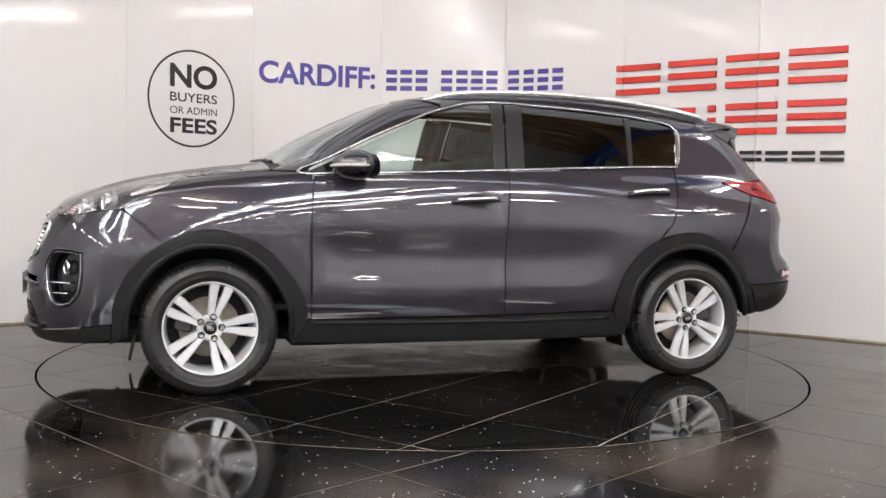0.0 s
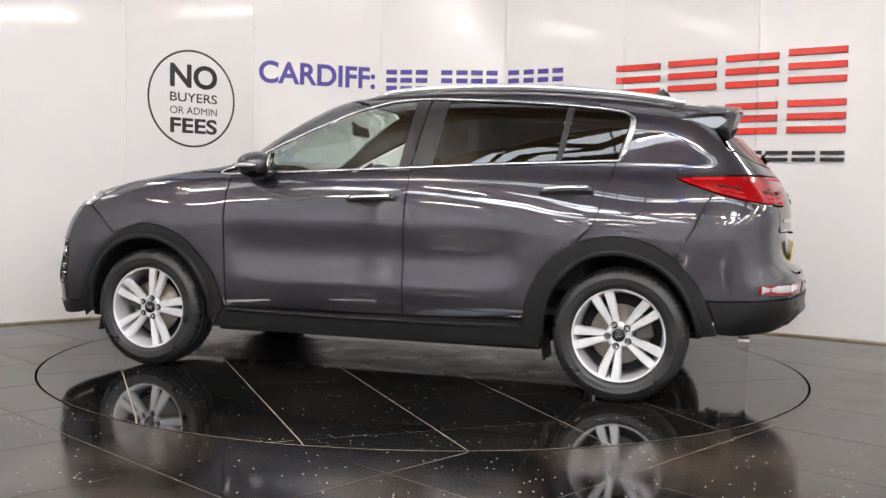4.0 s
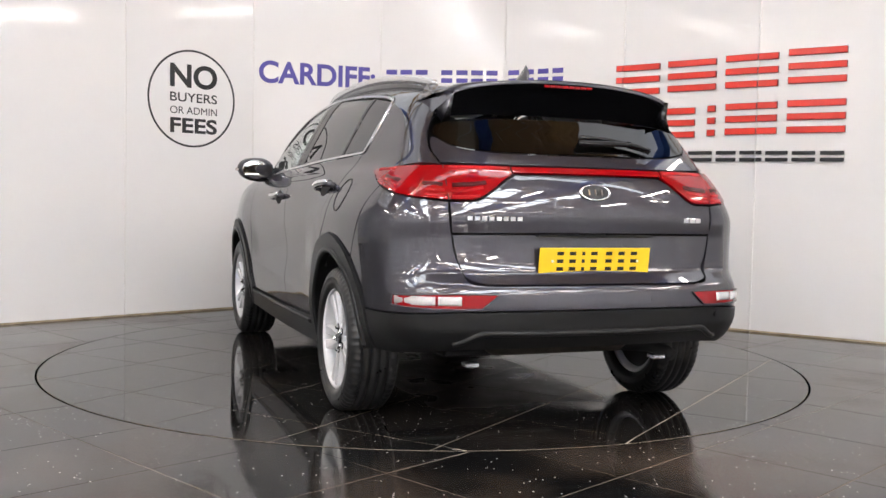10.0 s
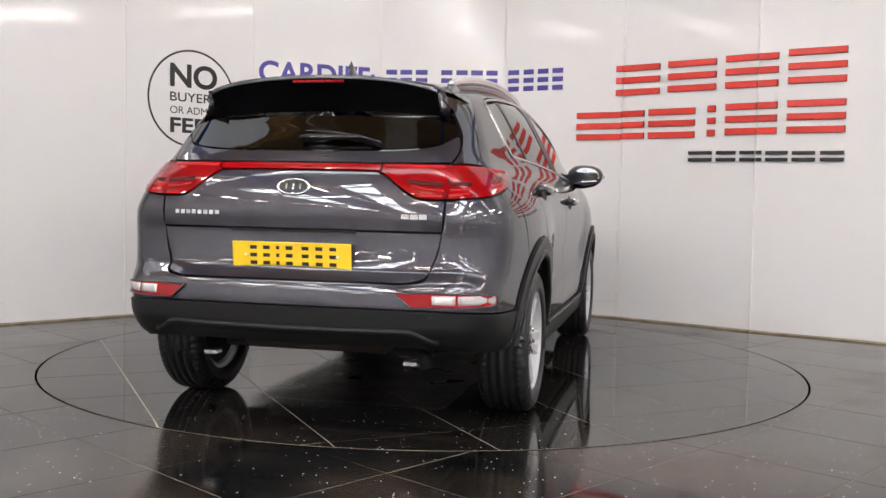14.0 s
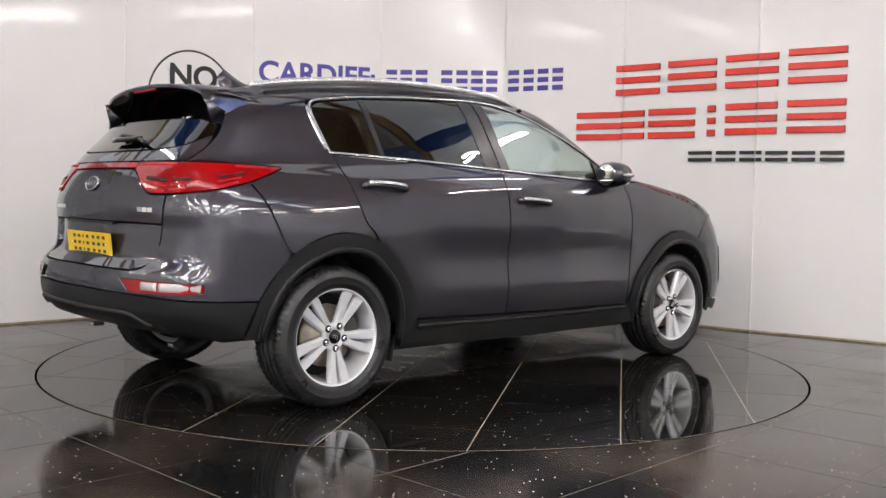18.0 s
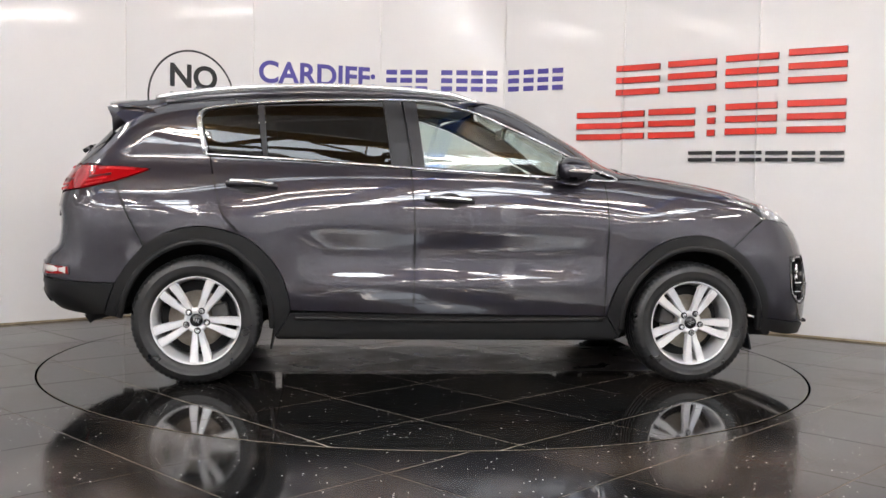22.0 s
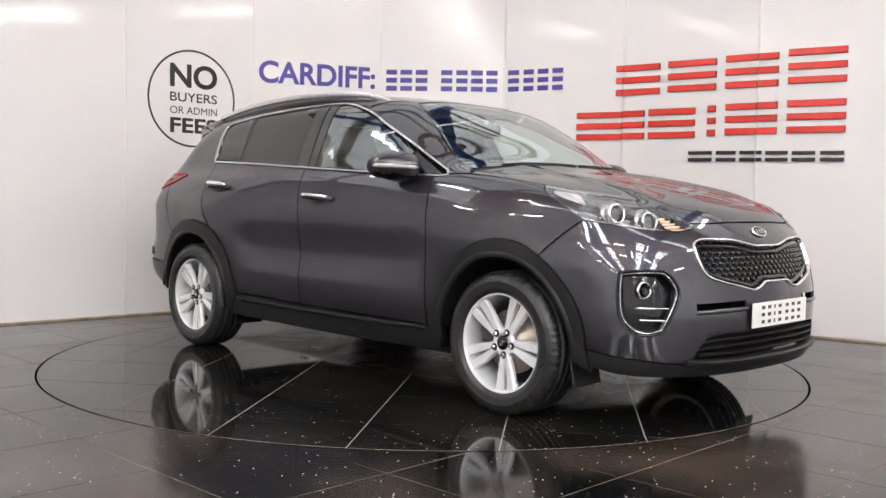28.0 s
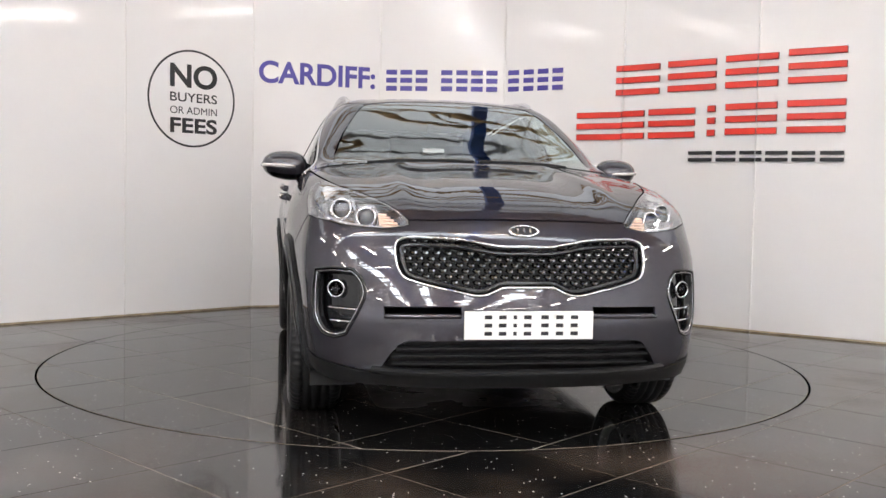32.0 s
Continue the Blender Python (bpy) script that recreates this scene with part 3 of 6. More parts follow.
def skin(p):
    """Below nought inside the body. p: n x 3."""
    x, y, z = p[:, 0], np.abs(p[:, 1]), p[:, 2]
    bow = np.where(x > 0, 0.40 * y ** 2.6, -0.24 * y ** 2.4) * smoothstep(0.1, 0.9, np.abs(x))
    nose = smoothstep(0.55, 1.0, x) * smoothstep(1.30, 1.15, z)
    crown = (0.075 - 0.060 * nose) * y * y * smoothstep(0.8, 1.0, z)
    ridge = (0.013 * np.exp(-((y - 0.43 - 0.06 * (x - 1.5)) / 0.055) ** 2) - 0.006 * np.exp(-((y - 0.27 - 0.05 * (x - 1.5)) / 0.09) ** 2)) * smoothstep(0.95, 1.2, x) * smoothstep(2.05, 1.7, x)
    a = profile_distance(x + bow, z + crown - ridge)
    b = (y - half_width(x, z)) * 0.93
    k = 0.13 - 0.075 * nose * smoothstep(2.05, 1.75, x) * smoothstep(0.80, 0.98, z)
    h = np.clip(0.5 + 0.5 * (a - b) / k, 0, 1)
    return b + (a - b) * h + k * h * (1 - h)


def reach(origins, ways, far=2.2, steps=12):
    """Where rays that start inside leave the skin."""
    o, w = np.array(origins, float), np.array(ways, float)
    lo, hi = np.zeros(len(o)), np.full(len(o), far)
    for _ in range(steps):
        mid = (lo + hi) / 2
        ins = skin(o + w * mid[:, None]) < 0
        lo, hi = np.where(ins, mid, lo), np.where(ins, hi, mid)
    a, b = skin(o + w * lo[:, None]), skin(o + w * hi[:, None])
    t = lo + (hi - lo) * np.clip(-a / np.where(b == a, 1, b - a), 0, 1)
    return o + w * t[:, None]


def slope(p):
    """The outward normals of the skin at p."""
    n = np.empty_like(p)
    for k in range(3):
        d = np.zeros(3)
        d[k] = 0.002
        n[:, k] = skin(p + d) - skin(p - d)
    return n / np.linalg.norm(n, axis=1)[:, None]


# a spot on the skin is named by a view: s side (forward, up), f front and r rear (left, up), t top (forward, left)
def spots(marks):
    o, w = [], []
    for kind, a, b in marks:
        if kind == "s":
            o.append((a, 0, b)), w.append((0, 1, 0))
        elif kind == "f":
            o.append((0.9, a, b)), w.append((1, 0, 0))
        elif kind == "r":
            o.append((-0.9, a, b)), w.append((-1, 0, 0))
        else:
            o.append((a, b, 0.75)), w.append((0, 0, 1))
    return reach(o, w)


def flat_of(p, view):
    """Skin points as plane coordinates of an unrolled view."""
    if view == "C":
        return np.stack([p[:, 0], 0.85 * np.arctan2(p[:, 2] - 0.75, p[:, 1])], 1)
    if view == "F":
        return np.stack([1.1 * np.arctan2(p[:, 1], p[:, 0] - 1.0), p[:, 2]], 1)
    if view == "R":
        return np.stack([1.1 * np.arctan2(p[:, 1], -1.0 - p[:, 0]), p[:, 2]], 1)
    return p[:, 1:3] if view in "fr" else p[:, [0, 2]] if view == "s" else p[:, :2]


def lift(q, view):
    """Plane coordinates back onto the skin."""
    z = np.zeros(len(q))
    if view == "C":
        a = q[:, 1] / 0.85
        return reach(np.stack([q[:, 0], z, z + 0.75], 1), np.stack([z, np.cos(a), np.sin(a)], 1))
    if view == "F":
        a = q[:, 0] / 1.1
        return reach(np.stack([z + 1.0, z, q[:, 1]], 1), np.stack([np.cos(a), np.sin(a), z], 1))
    if view == "R":
        a = q[:, 0] / 1.1
        return reach(np.stack([z - 1.0, z, q[:, 1]], 1), np.stack([-np.cos(a), np.sin(a), z], 1))
    return spots([(view, a, b) for a, b in q])


def inside(q, ring):
    x, y = q[:, 0], q[:, 1]
    hit = np.zeros(len(q), bool)
    for (ax, ay), (bx, by) in zip(ring, np.roll(ring, -1, 0)):
        if ay != by:
            hit ^= ((ay > y) != (by > y)) & (x < (bx - ax) * (y - ay) / (by - ay) + ax)
    return hit


def even(ring, step):
    """A closed line with even short steps that keeps its corners."""
    out = []
    for a, b in zip(ring, np.roll(ring, -1, 0)):
        n = max(1, int(round(np.linalg.norm(b - a) / step)))
        for k in range(n):
            out.append(a + (b - a) * k / n)
    return np.array(out)


def shrink(ring, gap):
    """A closed line moved inward by gap."""
    area = np.sum(ring[:, 0] * np.roll(ring[:, 1], -1) - np.roll(ring[:, 0], -1) * ring[:, 1])
    s = 1 if area > 0 else -1
    a, b = np.roll(ring, 1, 0), np.roll(ring, -1, 0)
    d1, d2 = ring - a, b - ring
    n1 = np.stack([-d1[:, 1], d1[:, 0]], 1) / np.maximum(np.linalg.norm(d1, axis=1), 1e-9)[:, None]
    n2 = np.stack([-d2[:, 1], d2[:, 0]], 1) / np.maximum(np.linalg.norm(d2, axis=1), 1e-9)[:, None]
    n = n1 + n2
    k = np.maximum(np.sum(n * n1, 1), 0.6)[:, None]
    return ring + s * gap * n / k


def outline(runs, view, both=False, step=0.02):
    """Runs of marks, each a smooth line, as one closed ring in the view's plane. both: goes on mirrored about the middle."""
    pts = []
    for run in runs:
        q = flat_of(spots(run), view)
        c = smooth_curve(q, 10) if len(run) > 2 else q
        if pts and np.linalg.norm(pts[-1] - c[0]) < 1e-4:
            c = c[1:]
        pts.extend(c)
    ring = np.array(pts)
    if both:
        other = ring[::-1].copy()
        if view == "C":
            other[:, 1] = 0.85 * math.pi - other[:, 1]
        elif view == "t":
            other[:, 1] *= -1
        else:
            other[:, 0] *= -1
        if np.linalg.norm(other[0] - ring[-1]) < 1e-3:
            other = other[1:]
        if np.linalg.norm(other[-1] - ring[0]) < 1e-3:
            other = other[:-1]
        ring = np.vstack([ring, other])
    if np.linalg.norm(ring[0] - ring[-1]) < 1e-4:
        ring = ring[:-1]
    return even(ring, step)


def fill(ring, holes, step):
    """Triangles inside a ring and outside its holes."""
    rings = [ring, *holes]
    lo, hi = ring.min(0), ring.max(0)
    gx, gy = np.meshgrid(np.arange(lo[0] + step / 2, hi[0], step), np.arange(lo[1] + step / 2, hi[1], step))
    gx[1::2] += step / 2
    grid = np.stack([gx.ravel(), gy.ravel()], 1)
    keep = inside(grid, ring)
    for h in holes:
        keep &= ~inside(grid, h)
    grid = grid[keep]
    edge = np.vstack(rings)
    if len(grid):
        near = np.array([np.min(np.sum((edge - g) ** 2, 1)) for g in grid])
        grid = grid[near > (0.45 * step) ** 2]
    base, edges = 0, []
    for r in rings:
        edges += [(base + k, base + (k + 1) % len(r)) for k in range(len(r))]
        base += len(r)
    from mathutils.geometry import delaunay_2d_cdt
    v, _, f, *_ = delaunay_2d_cdt([Vector(p) for p in np.vstack([edge, grid])], edges, [], 0, 1e-6)
    v = np.array([tuple(p) for p in v])
    f = np.array([tuple(t) for t in f])
    mid = v[f].mean(1)
    ok = inside(mid, ring)
    for h in holes:
        ok &= ~inside(mid, h)
    return v, f[ok]


def skin_panel(name, runs, view, mat, parent, label="", both=False, holes=(), out=0.0, gap=0.0036, thick=0.012, step=0.028, solid=False, mirror=False, depth=None):
    """A sheet that follows the skin inside an outline, with turned-in edges. out: how far it stands proud. mirror: its twin on the other side too."""
    ring = outline(runs, view, both, step * 0.75) if isinstance(runs, (list, tuple)) else runs
    ring = shrink(ring, gap)
    v, f = fill(ring, [shrink(h, -gap) for h in holes], step)
    p = lift(v, view)
    n = slope(p)
    p = p + n * out
    if depth is not None:
        p = p + n * depth(v)[:, None]
    a, b, c = p[f[:, 0]], p[f[:, 1]], p[f[:, 2]]
    turn = np.sum(np.cross(b - a, c - a) * n[f[:, 0]], 1) < 0
    f[turn] = f[turn][:, ::-1]
    count = {}
    for t in f:
        for i in range(3):
            e = (t[i], t[(i + 1) % 3])
            count[e] = count.get(e, 0) + 1
    rim = [e for e in count if (e[1], e[0]) not in count]
    verts, normals, faces = list(map(tuple, p)), list(map(tuple, n)), [tuple(t) for t in f]
    flatfrom = len(faces)
    twin = {}
    base = len(verts)
    for i in sorted({k for e in rim for k in e}):
        twin[i] = len(verts)
        verts += [tuple(p[i]), tuple(p[i] - n[i] * thick)]
        normals += [(0, 0, 0), (0, 0, 0)]
    for i, j in rim:
        faces.append((twin[j], twin[i], twin[i] + 1, twin[j] + 1))
    if solid:
        k = len(verts)
        verts += list(map(tuple, p - n * thick))
        normals += list(map(tuple, -n))
        faces += [tuple(int(q) + k for q in t[::-1]) for t in f]
    obs = []
    for s in (1, -1) if mirror else (1,):
        me = bpy.data.meshes.new(name)
        vs = [(x, y * s, z) for x, y, z in verts]
        fs = [tuple(int(q) for q in t) for t in faces] if s == 1 else [tuple(int(q) for q in t[::-1]) for t in faces]
        me.from_pydata(vs, [], fs)
        for k, poly in enumerate(me.polygons):
            poly.use_smooth = k < flatfrom or len(poly.vertices) == 3
        me.normals_split_custom_set_from_vertices([(x, y * s, z) for x, y, z in normals])
        me.materials.append(mat)
        ob = new(name, me)
        ob.parent = parent
        if label:
            tagged(ob, label)
        obs.append(ob)
    return obs if mirror else obs[0]


def skin_line(runs, view, both=False, out=0.0, step=0.02, closed=True):
    """An outline as points on the skin."""
    ring = outline(runs, view, both, step) if isinstance(runs, list) else runs
    p = lift(ring, view)
    n = slope(p)
    return p + n * out, n


def bead(points, normals, w, h, closed=True, flip=1):
    """A strip of width w and height h that lies along points of the skin."""
    bm = bmesh.new()
    m = len(points)
    rows = []
    for i in range(m):
        a = points[(i - 1) % m] if closed or i else points[i]
        b = points[(i + 1) % m] if closed or i < m - 1 else points[i]
        d = Vector(b - a).normalized()
        u = Vector(normals[i])
        s = d.cross(u).normalized()
        p = Vector(points[i])
        q = [p - s * w / 2 - u * h * 0.6, p - s * w / 2 + u * h * 0.45, p - s * w * 0.25 + u * h, p + s * w * 0.25 + u * h, p + s * w / 2 + u * h * 0.45, p + s * w / 2 - u * h * 0.6]
        rows.append([bm.verts.new((k.x, k.y * flip, k.z)) for k in q])
    pairs = [(i, i + 1) for i in range(m - 1)] + ([(m - 1, 0)] if closed else [])
    for i, j in pairs:
        for k in range(5):
            bm.faces.new((rows[i][k], rows[i][k + 1], rows[j][k + 1], rows[j][k]))
    if not closed:
        bm.faces.new(rows[0])
        bm.faces.new(rows[-1][::-1])
    bmesh.ops.recalc_face_normals(bm, faces=bm.faces[:])
    return bm


def both_sides(name, make, mat, parent, label="", smooth=True):
    """A part on the left and its twin on the right. make(s): the bmesh for side s."""
    return [part(name, make(s), mat, parent, label, smooth) for s in (1, -1)]

# ---------------------------------------------------------------- the car: body panels
def S(*p):
    return [("s", a, b) for a, b in p]


def F(*p):
    return [("f", a, b) for a, b in p]


def R(*p):
    return [("r", a, b) for a, b in p]


def T(*p):
    return [("t", a, b) for a, b in p]


CAR = tagged(new("car"), "dark graphite metallic sport utility car parked on the turntable", "car")
BODY = CAR
BELT = S((-1.286, 1.192), (-0.802, 1.173), (-0.227, 1.144), (0.417, 1.114), (0.830, 1.098))
ARCH_F = S((0.858, 0.372), (0.868, 0.43), (0.915, 0.55), (1.0, 0.655), (1.09, 0.740), (1.207, 0.795), (1.326, 0.816), (1.45, 0.801), (1.555, 0.752))
ARCH_F2 = S((1.555, 0.752), (1.633, 0.694), (1.73, 0.583), (1.777, 0.48), (1.79, 0.358))
ARCH_R = S((-0.852, 0.388), (-0.860, 0.45), (-0.895, 0.562), (-0.957, 0.660), (-1.045, 0.743), (-1.112, 0.781))
ARCH_R2 = S((-1.142, 0.796), (-1.315, 0.825), (-1.467, 0.795), (-1.585, 0.728))
ARCH_R3 = S((-1.60, 0.715), (-1.69, 0.609), (-1.744, 0.524))
LAMP_LOW = [("s", 1.752, 0.915), ("f", 0.765, 0.895), ("f", 0.71, 0.881), ("f", 0.62, 0.874), ("f", 0.53, 0.873), ("f", 0.455, 0.888)]
LAMP_TOP = T((2.04, 0.455), (1.985, 0.496), (1.90, 0.552), (1.76, 0.628), (1.62, 0.705), (1.47, 0.752))
LAMP_BACK = [("t", 1.47, 0.752), ("s", 1.525, 1.035), ("s", 1.60, 0.999), ("s", 1.685, 0.955), ("s", 1.752, 0.915)]
BONNET_SIDE = T((1.47, 0.752), (1.36, 0.774), (1.2, 0.795), (1.045, 0.803))
BONNET_REAR = T((1.045, 0.0), (1.040, 0.25), (1.032, 0.48), (1.035, 0.70), (1.045, 0.803))

skin_panel("front_door", [BELT[2:], S((0.830, 1.098), (0.846, 0.865), (0.842, 0.60), (0.838, 0.367)), S((0.838, 0.367), (-0.205, 0.374)), S((-0.205, 0.374), (-0.203, 0.60), (-0.206, 0.843), (-0.227, 1.144))], "C", PAINT, BODY, mirror=True)
skin_panel("rear_door", [BELT[:3], S((-0.227, 1.144), (-0.206, 0.843), (-0.203, 0.60), (-0.205, 0.374)), S((-0.205, 0.374), (-0.852, 0.388)), ARCH_R, S((-1.112, 0.781), (-1.142, 0.823), (-1.197, 0.882), (-1.245, 1.03), (-1.286, 1.192))], "C", PAINT, BODY, mirror=True)
skin_panel("front_fender", [S((0.830, 1.098), (0.846, 0.865), (0.842, 0.60), (0.838, 0.370)), S((0.838, 0.370), (0.858, 0.372)), ARCH_F, S((1.555, 0.752), (1.662, 0.846), (1.752, 0.915)), LAMP_BACK[::-1], BONNET_SIDE, [("t", 1.045, 0.803), ("s", 0.90, 1.112)], [("s", 0.90, 1.112), ("s", 0.830, 1.098)]], "C", PAINT, BODY, mirror=True)
skin_panel("bonnet", [BONNET_REAR, BONNET_SIDE[::-1], LAMP_TOP[::-1], T((2.04, 0.455), (2.064, 0.36), (2.082, 0.2), (2.088, 0.0))], "C", PAINT, BODY, both=True)

GRILLE = outline([F((0.0, 0.808), (0.10, 0.808), (0.17, 0.818), (0.26, 0.833), (0.38, 0.838), (0.47, 0.836), (0.508, 0.818), (0.514, 0.775), (0.505, 0.72), (0.485, 0.686), (0.42, 0.662), (0.30, 0.636), (0.20, 0.618), (0.155, 0.626), (0.105, 0.648), (0.05, 0.650), (0.0, 0.650))], "F", True, 0.018)
FOG = outline([F((0.675, 0.709), (0.75, 0.711), (0.818, 0.700)), F((0.818, 0.700), (0.826, 0.60), (0.819, 0.50), (0.79, 0.447)), F((0.79, 0.447), (0.745, 0.436), (0.70, 0.452)), F((0.70, 0.452), (0.655, 0.545), (0.629, 0.615), (0.640, 0.668), (0.675, 0.709))], "F", False, 0.015)
FOG2 = FOG[::-1] * np.array([-1, 1])
SLOT = outline([F((0.270, 0.546), (0.555, 0.538)), F((0.555, 0.538), (0.555, 0.566)), F((0.555, 0.566), (0.270, 0.573)), F((0.270, 0.573), (0.270, 0.546))], "F", False, 0.02)
SLOT2 = SLOT[::-1] * np.array([-1, 1])
skin_panel("front_bumper", [T((2.088, 0.0), (2.082, 0.2), (2.064, 0.36), (2.04, 0.455)), [("t", 2.04, 0.455), ("f", 0.455, 0.888)], LAMP_LOW[::-1], S((1.752, 0.915), (1.662, 0.846), (1.555, 0.752)), ARCH_F2, S((1.79, 0.358), (1.86, 0.350)) + F((0.81, 0.340), (0.70, 0.322), (0.575, 0.306)), F((0.575, 0.306), (0.535, 0.375), (0.50, 0.418), (0.47, 0.433)), F((0.47, 0.433), (0.25, 0.440), (0.0, 0.442))], "F", PAINT, BODY, both=True, holes=[GRILLE, FOG, FOG2, SLOT, SLOT2], step=0.024)
skin_panel("front_valance", [F((0.0, 0.312), (0.25, 0.312), (0.46, 0.310), (0.575, 0.306)), F((0.575, 0.306), (0.70, 0.322), (0.81, 0.340)) + S((1.86, 0.350), (1.79, 0.358)), S((1.79, 0.358), (1.795, 0.285)), S((1.795, 0.285), (1.86, 0.272)) + F((0.78, 0.262), (0.5, 0.252), (0.0, 0.250))], "F", CLAD, BODY, "black textured lower bumper lip", both=True, out=0.004)
skin_panel("intake_panel", [F((0.0, 0.442), (0.25, 0.440), (0.47, 0.433)), F((0.47, 0.433), (0.50, 0.418), (0.535, 0.375), (0.575, 0.306)), F((0.575, 0.306), (0.46, 0.310), (0.0, 0.312))], "F", CLAD, BODY, "black lower air intake", both=True, out=-0.045)
for z in (0.345, 0.378, 0.408):
    q, n = skin_line([F((-0.53, z), (-0.3, z + 0.006), (0.0, z + 0.008), (0.3, z + 0.006), (0.53, z))], "F", out=-0.02, closed=False)
    k = len(q) // 2 + 4
    line = spots(F(*[(y, z + 0.008 - 0.01 * (y / 0.53) ** 2) for y in np.linspace(-0.53, 0.53, 24)]))
    part("intake_slat", bead(line - slope(line) * 0.02, slope(line), 0.012, 0.02, False), CLAD, BODY)
line = spots(F(*[(y, 0.314 + 0.006 * (abs(y) / 0.57) ** 6) for y in np.linspace(-0.60, 0.60, 40)]))
part("lip_trim", bead(line, slope(line), 0.024, 0.024, False), CLAD, BODY, "black ledge across the lower bumper")
for s in (1, -1):
    line = spots(F(*[(y * s, 0.540 - 0.028 * (y - 0.27)) for y in np.linspace(0.268, 0.558, 12)]))
    part("slot_trim", bead(line, slope(line), 0.020, 0.012, False), PAINT, BODY, "painted ledge under a bumper slot", True)

# the long cladding
skin_panel("sill_cladding", [S((-0.852, 0.386), (-0.205, 0.372), (0.4, 0.367), (0.858, 0.370)), S((0.858, 0.370), (0.93, 0.25)), S((0.93, 0.25), (0.0, 0.235), (-0.93, 0.25)), S((-0.93, 0.25), (-0.852, 0.386))], "C", CLAD, BODY, "black textured sill cladding", out=0.010, thick=0.05, mirror=True)
for s in (1, -1):
    line = spots(S(*[(x, 0.354 - 0.010 * (1 - (x / 0.84) ** 2)) for x in np.linspace(-0.83, 0.83, 30)]))
    part("sill_ledge", bead(line + slope(line) * 0.010, slope(line), 0.022, 0.007, False, s), CLAD, BODY, "raised ledge along the sill cladding", True)
ARCH_FI = S((1.735, 0.30), (1.728, 0.41), (1.697, 0.504), (1.634, 0.604), (1.534, 0.694), (1.443, 0.733), (1.325, 0.747), (1.216, 0.730), (1.112, 0.670), (1.008, 0.558), (0.945, 0.42), (0.938, 0.30))
ARCH_RI = S((-0.945, 0.30), (-0.955, 0.43), (-0.995, 0.555), (-1.079, 0.653), (-1.175, 0.722), (-1.318, 0.749), (-1.432, 0.727), (-1.531, 0.678), (-1.622, 0.592), (-1.690, 0.47), (-1.722, 0.35))
skin_panel("front_arch_cladding", [ARCH_F + ARCH_F2[1:], S((1.79, 0.358), (1.80, 0.262)), S((1.80, 0.262), (1.735, 0.30)), ARCH_FI, S((0.938, 0.30), (0.93, 0.25)), S((0.93, 0.25), (0.858, 0.372))], "C", CLAD, BODY, "black textured wheel arch cladding", out=0.013, thick=0.05, gap=0.001, step=0.022, mirror=True)
skin_panel("rear_arch_cladding", [ARCH_R + ARCH_R2[1:] + ARCH_R3[1:], S((-1.744, 0.524), (-1.80, 0.36)), S((-1.80, 0.36), (-1.722, 0.35)), ARCH_RI[::-1], S((-0.945, 0.30), (-0.93, 0.25)), S((-0.93, 0.25), (-0.852, 0.388))], "C", CLAD, BODY, "black textured wheel arch cladding", out=0.013, thick=0.05, gap=0.001, step=0.022, mirror=True)

for marks in (ARCH_FI, ARCH_RI):
    ring = smooth_curve([(a, b) for _, a, b in marks], 4)
    line = spots(S(*[tuple(q) for q in ring]))
    for s in (1, -1):
        part("arch_lip", bead(line + slope(line) * 0.011, slope(line), 0.030, 0.010, False, s), CLAD, BODY, "rounded lip of the wheel arch", True)

# tail
QUARTER_REAR = [("s", -1.615, 0.755), ("s", -1.66, 0.84), ("s", -1.725, 0.98), ("s", -1.765, 1.047)]
LAMP_R = [("s", -1.59, 1.111), ("s", -1.67, 1.080), ("s", -1.765, 1.047), ("s", -1.85, 1.026), ("s", -1.93, 1.008), ("r", 0.70, 0.992), ("r", 0.58, 0.988), ("r", 0.515, 0.992), ("r", 0.452, 1.027), ("r", 0.392, 1.072), ("r", 0.345, 1.100)]
LAMP_R_TOP = [("r", 0.355, 1.132), ("r", 0.50, 1.133), ("r", 0.62, 1.132), ("s", -1.80, 1.128), ("s", -1.68, 1.124), ("s", -1.59, 1.117)]
skin_panel("quarter_panel", [S((-1.112, 0.781), (-1.142, 0.815), (-1.197, 0.882), (-1.245, 1.03), (-1.286, 1.192)), S((-1.286, 1.192), (-1.30, 1.21)), S((-1.30, 1.21), (-1.335, 1.32), (-1.365, 1.40), (-1.35, 1.445), (-1.28, 1.468), (-1.161, 1.488)), [("s", -1.161, 1.488), ("t", -1.18, 0.545)], T((-1.18, 0.545), (-1.40, 0.535), (-1.60, 0.52)), [("t", -1.60, 0.52), ("r", 0.545, 1.41), ("r", 0.585, 1.355), ("r", 0.612, 1.31)], R((0.612, 1.31), (0.634, 1.262), (0.643, 1.205), (0.628, 1.140)), LAMP_R_TOP[2:], [("s", -1.59, 1.113), ("s", -1.67, 1.080), ("s", -1.765, 1.047)], QUARTER_REAR[::-1], S((-1.615, 0.755), (-1.585, 0.728)), ARCH_R2[::-1]], "C", PAINT, BODY, mirror=True)
skin_panel("rear_bumper", [R((0.0, 0.655), (0.3, 0.653), (0.50, 0.653), (0.56, 0.668), (0.595, 0.76), (0.616, 0.87), (0.624, 0.985)), LAMP_R[2:6][::-1], QUARTER_REAR[::-1], S((-1.615, 0.755), (-1.60, 0.715)), ARCH_R3, [("s", -1.744, 0.524), ("s", -1.88, 0.526), ("r", 0.76, 0.537), ("r", 0.6, 0.546), ("r", 0.3, 0.552), ("r", 0.0, 0.553)]], "R", PAINT, BODY, both=True, step=0.025)
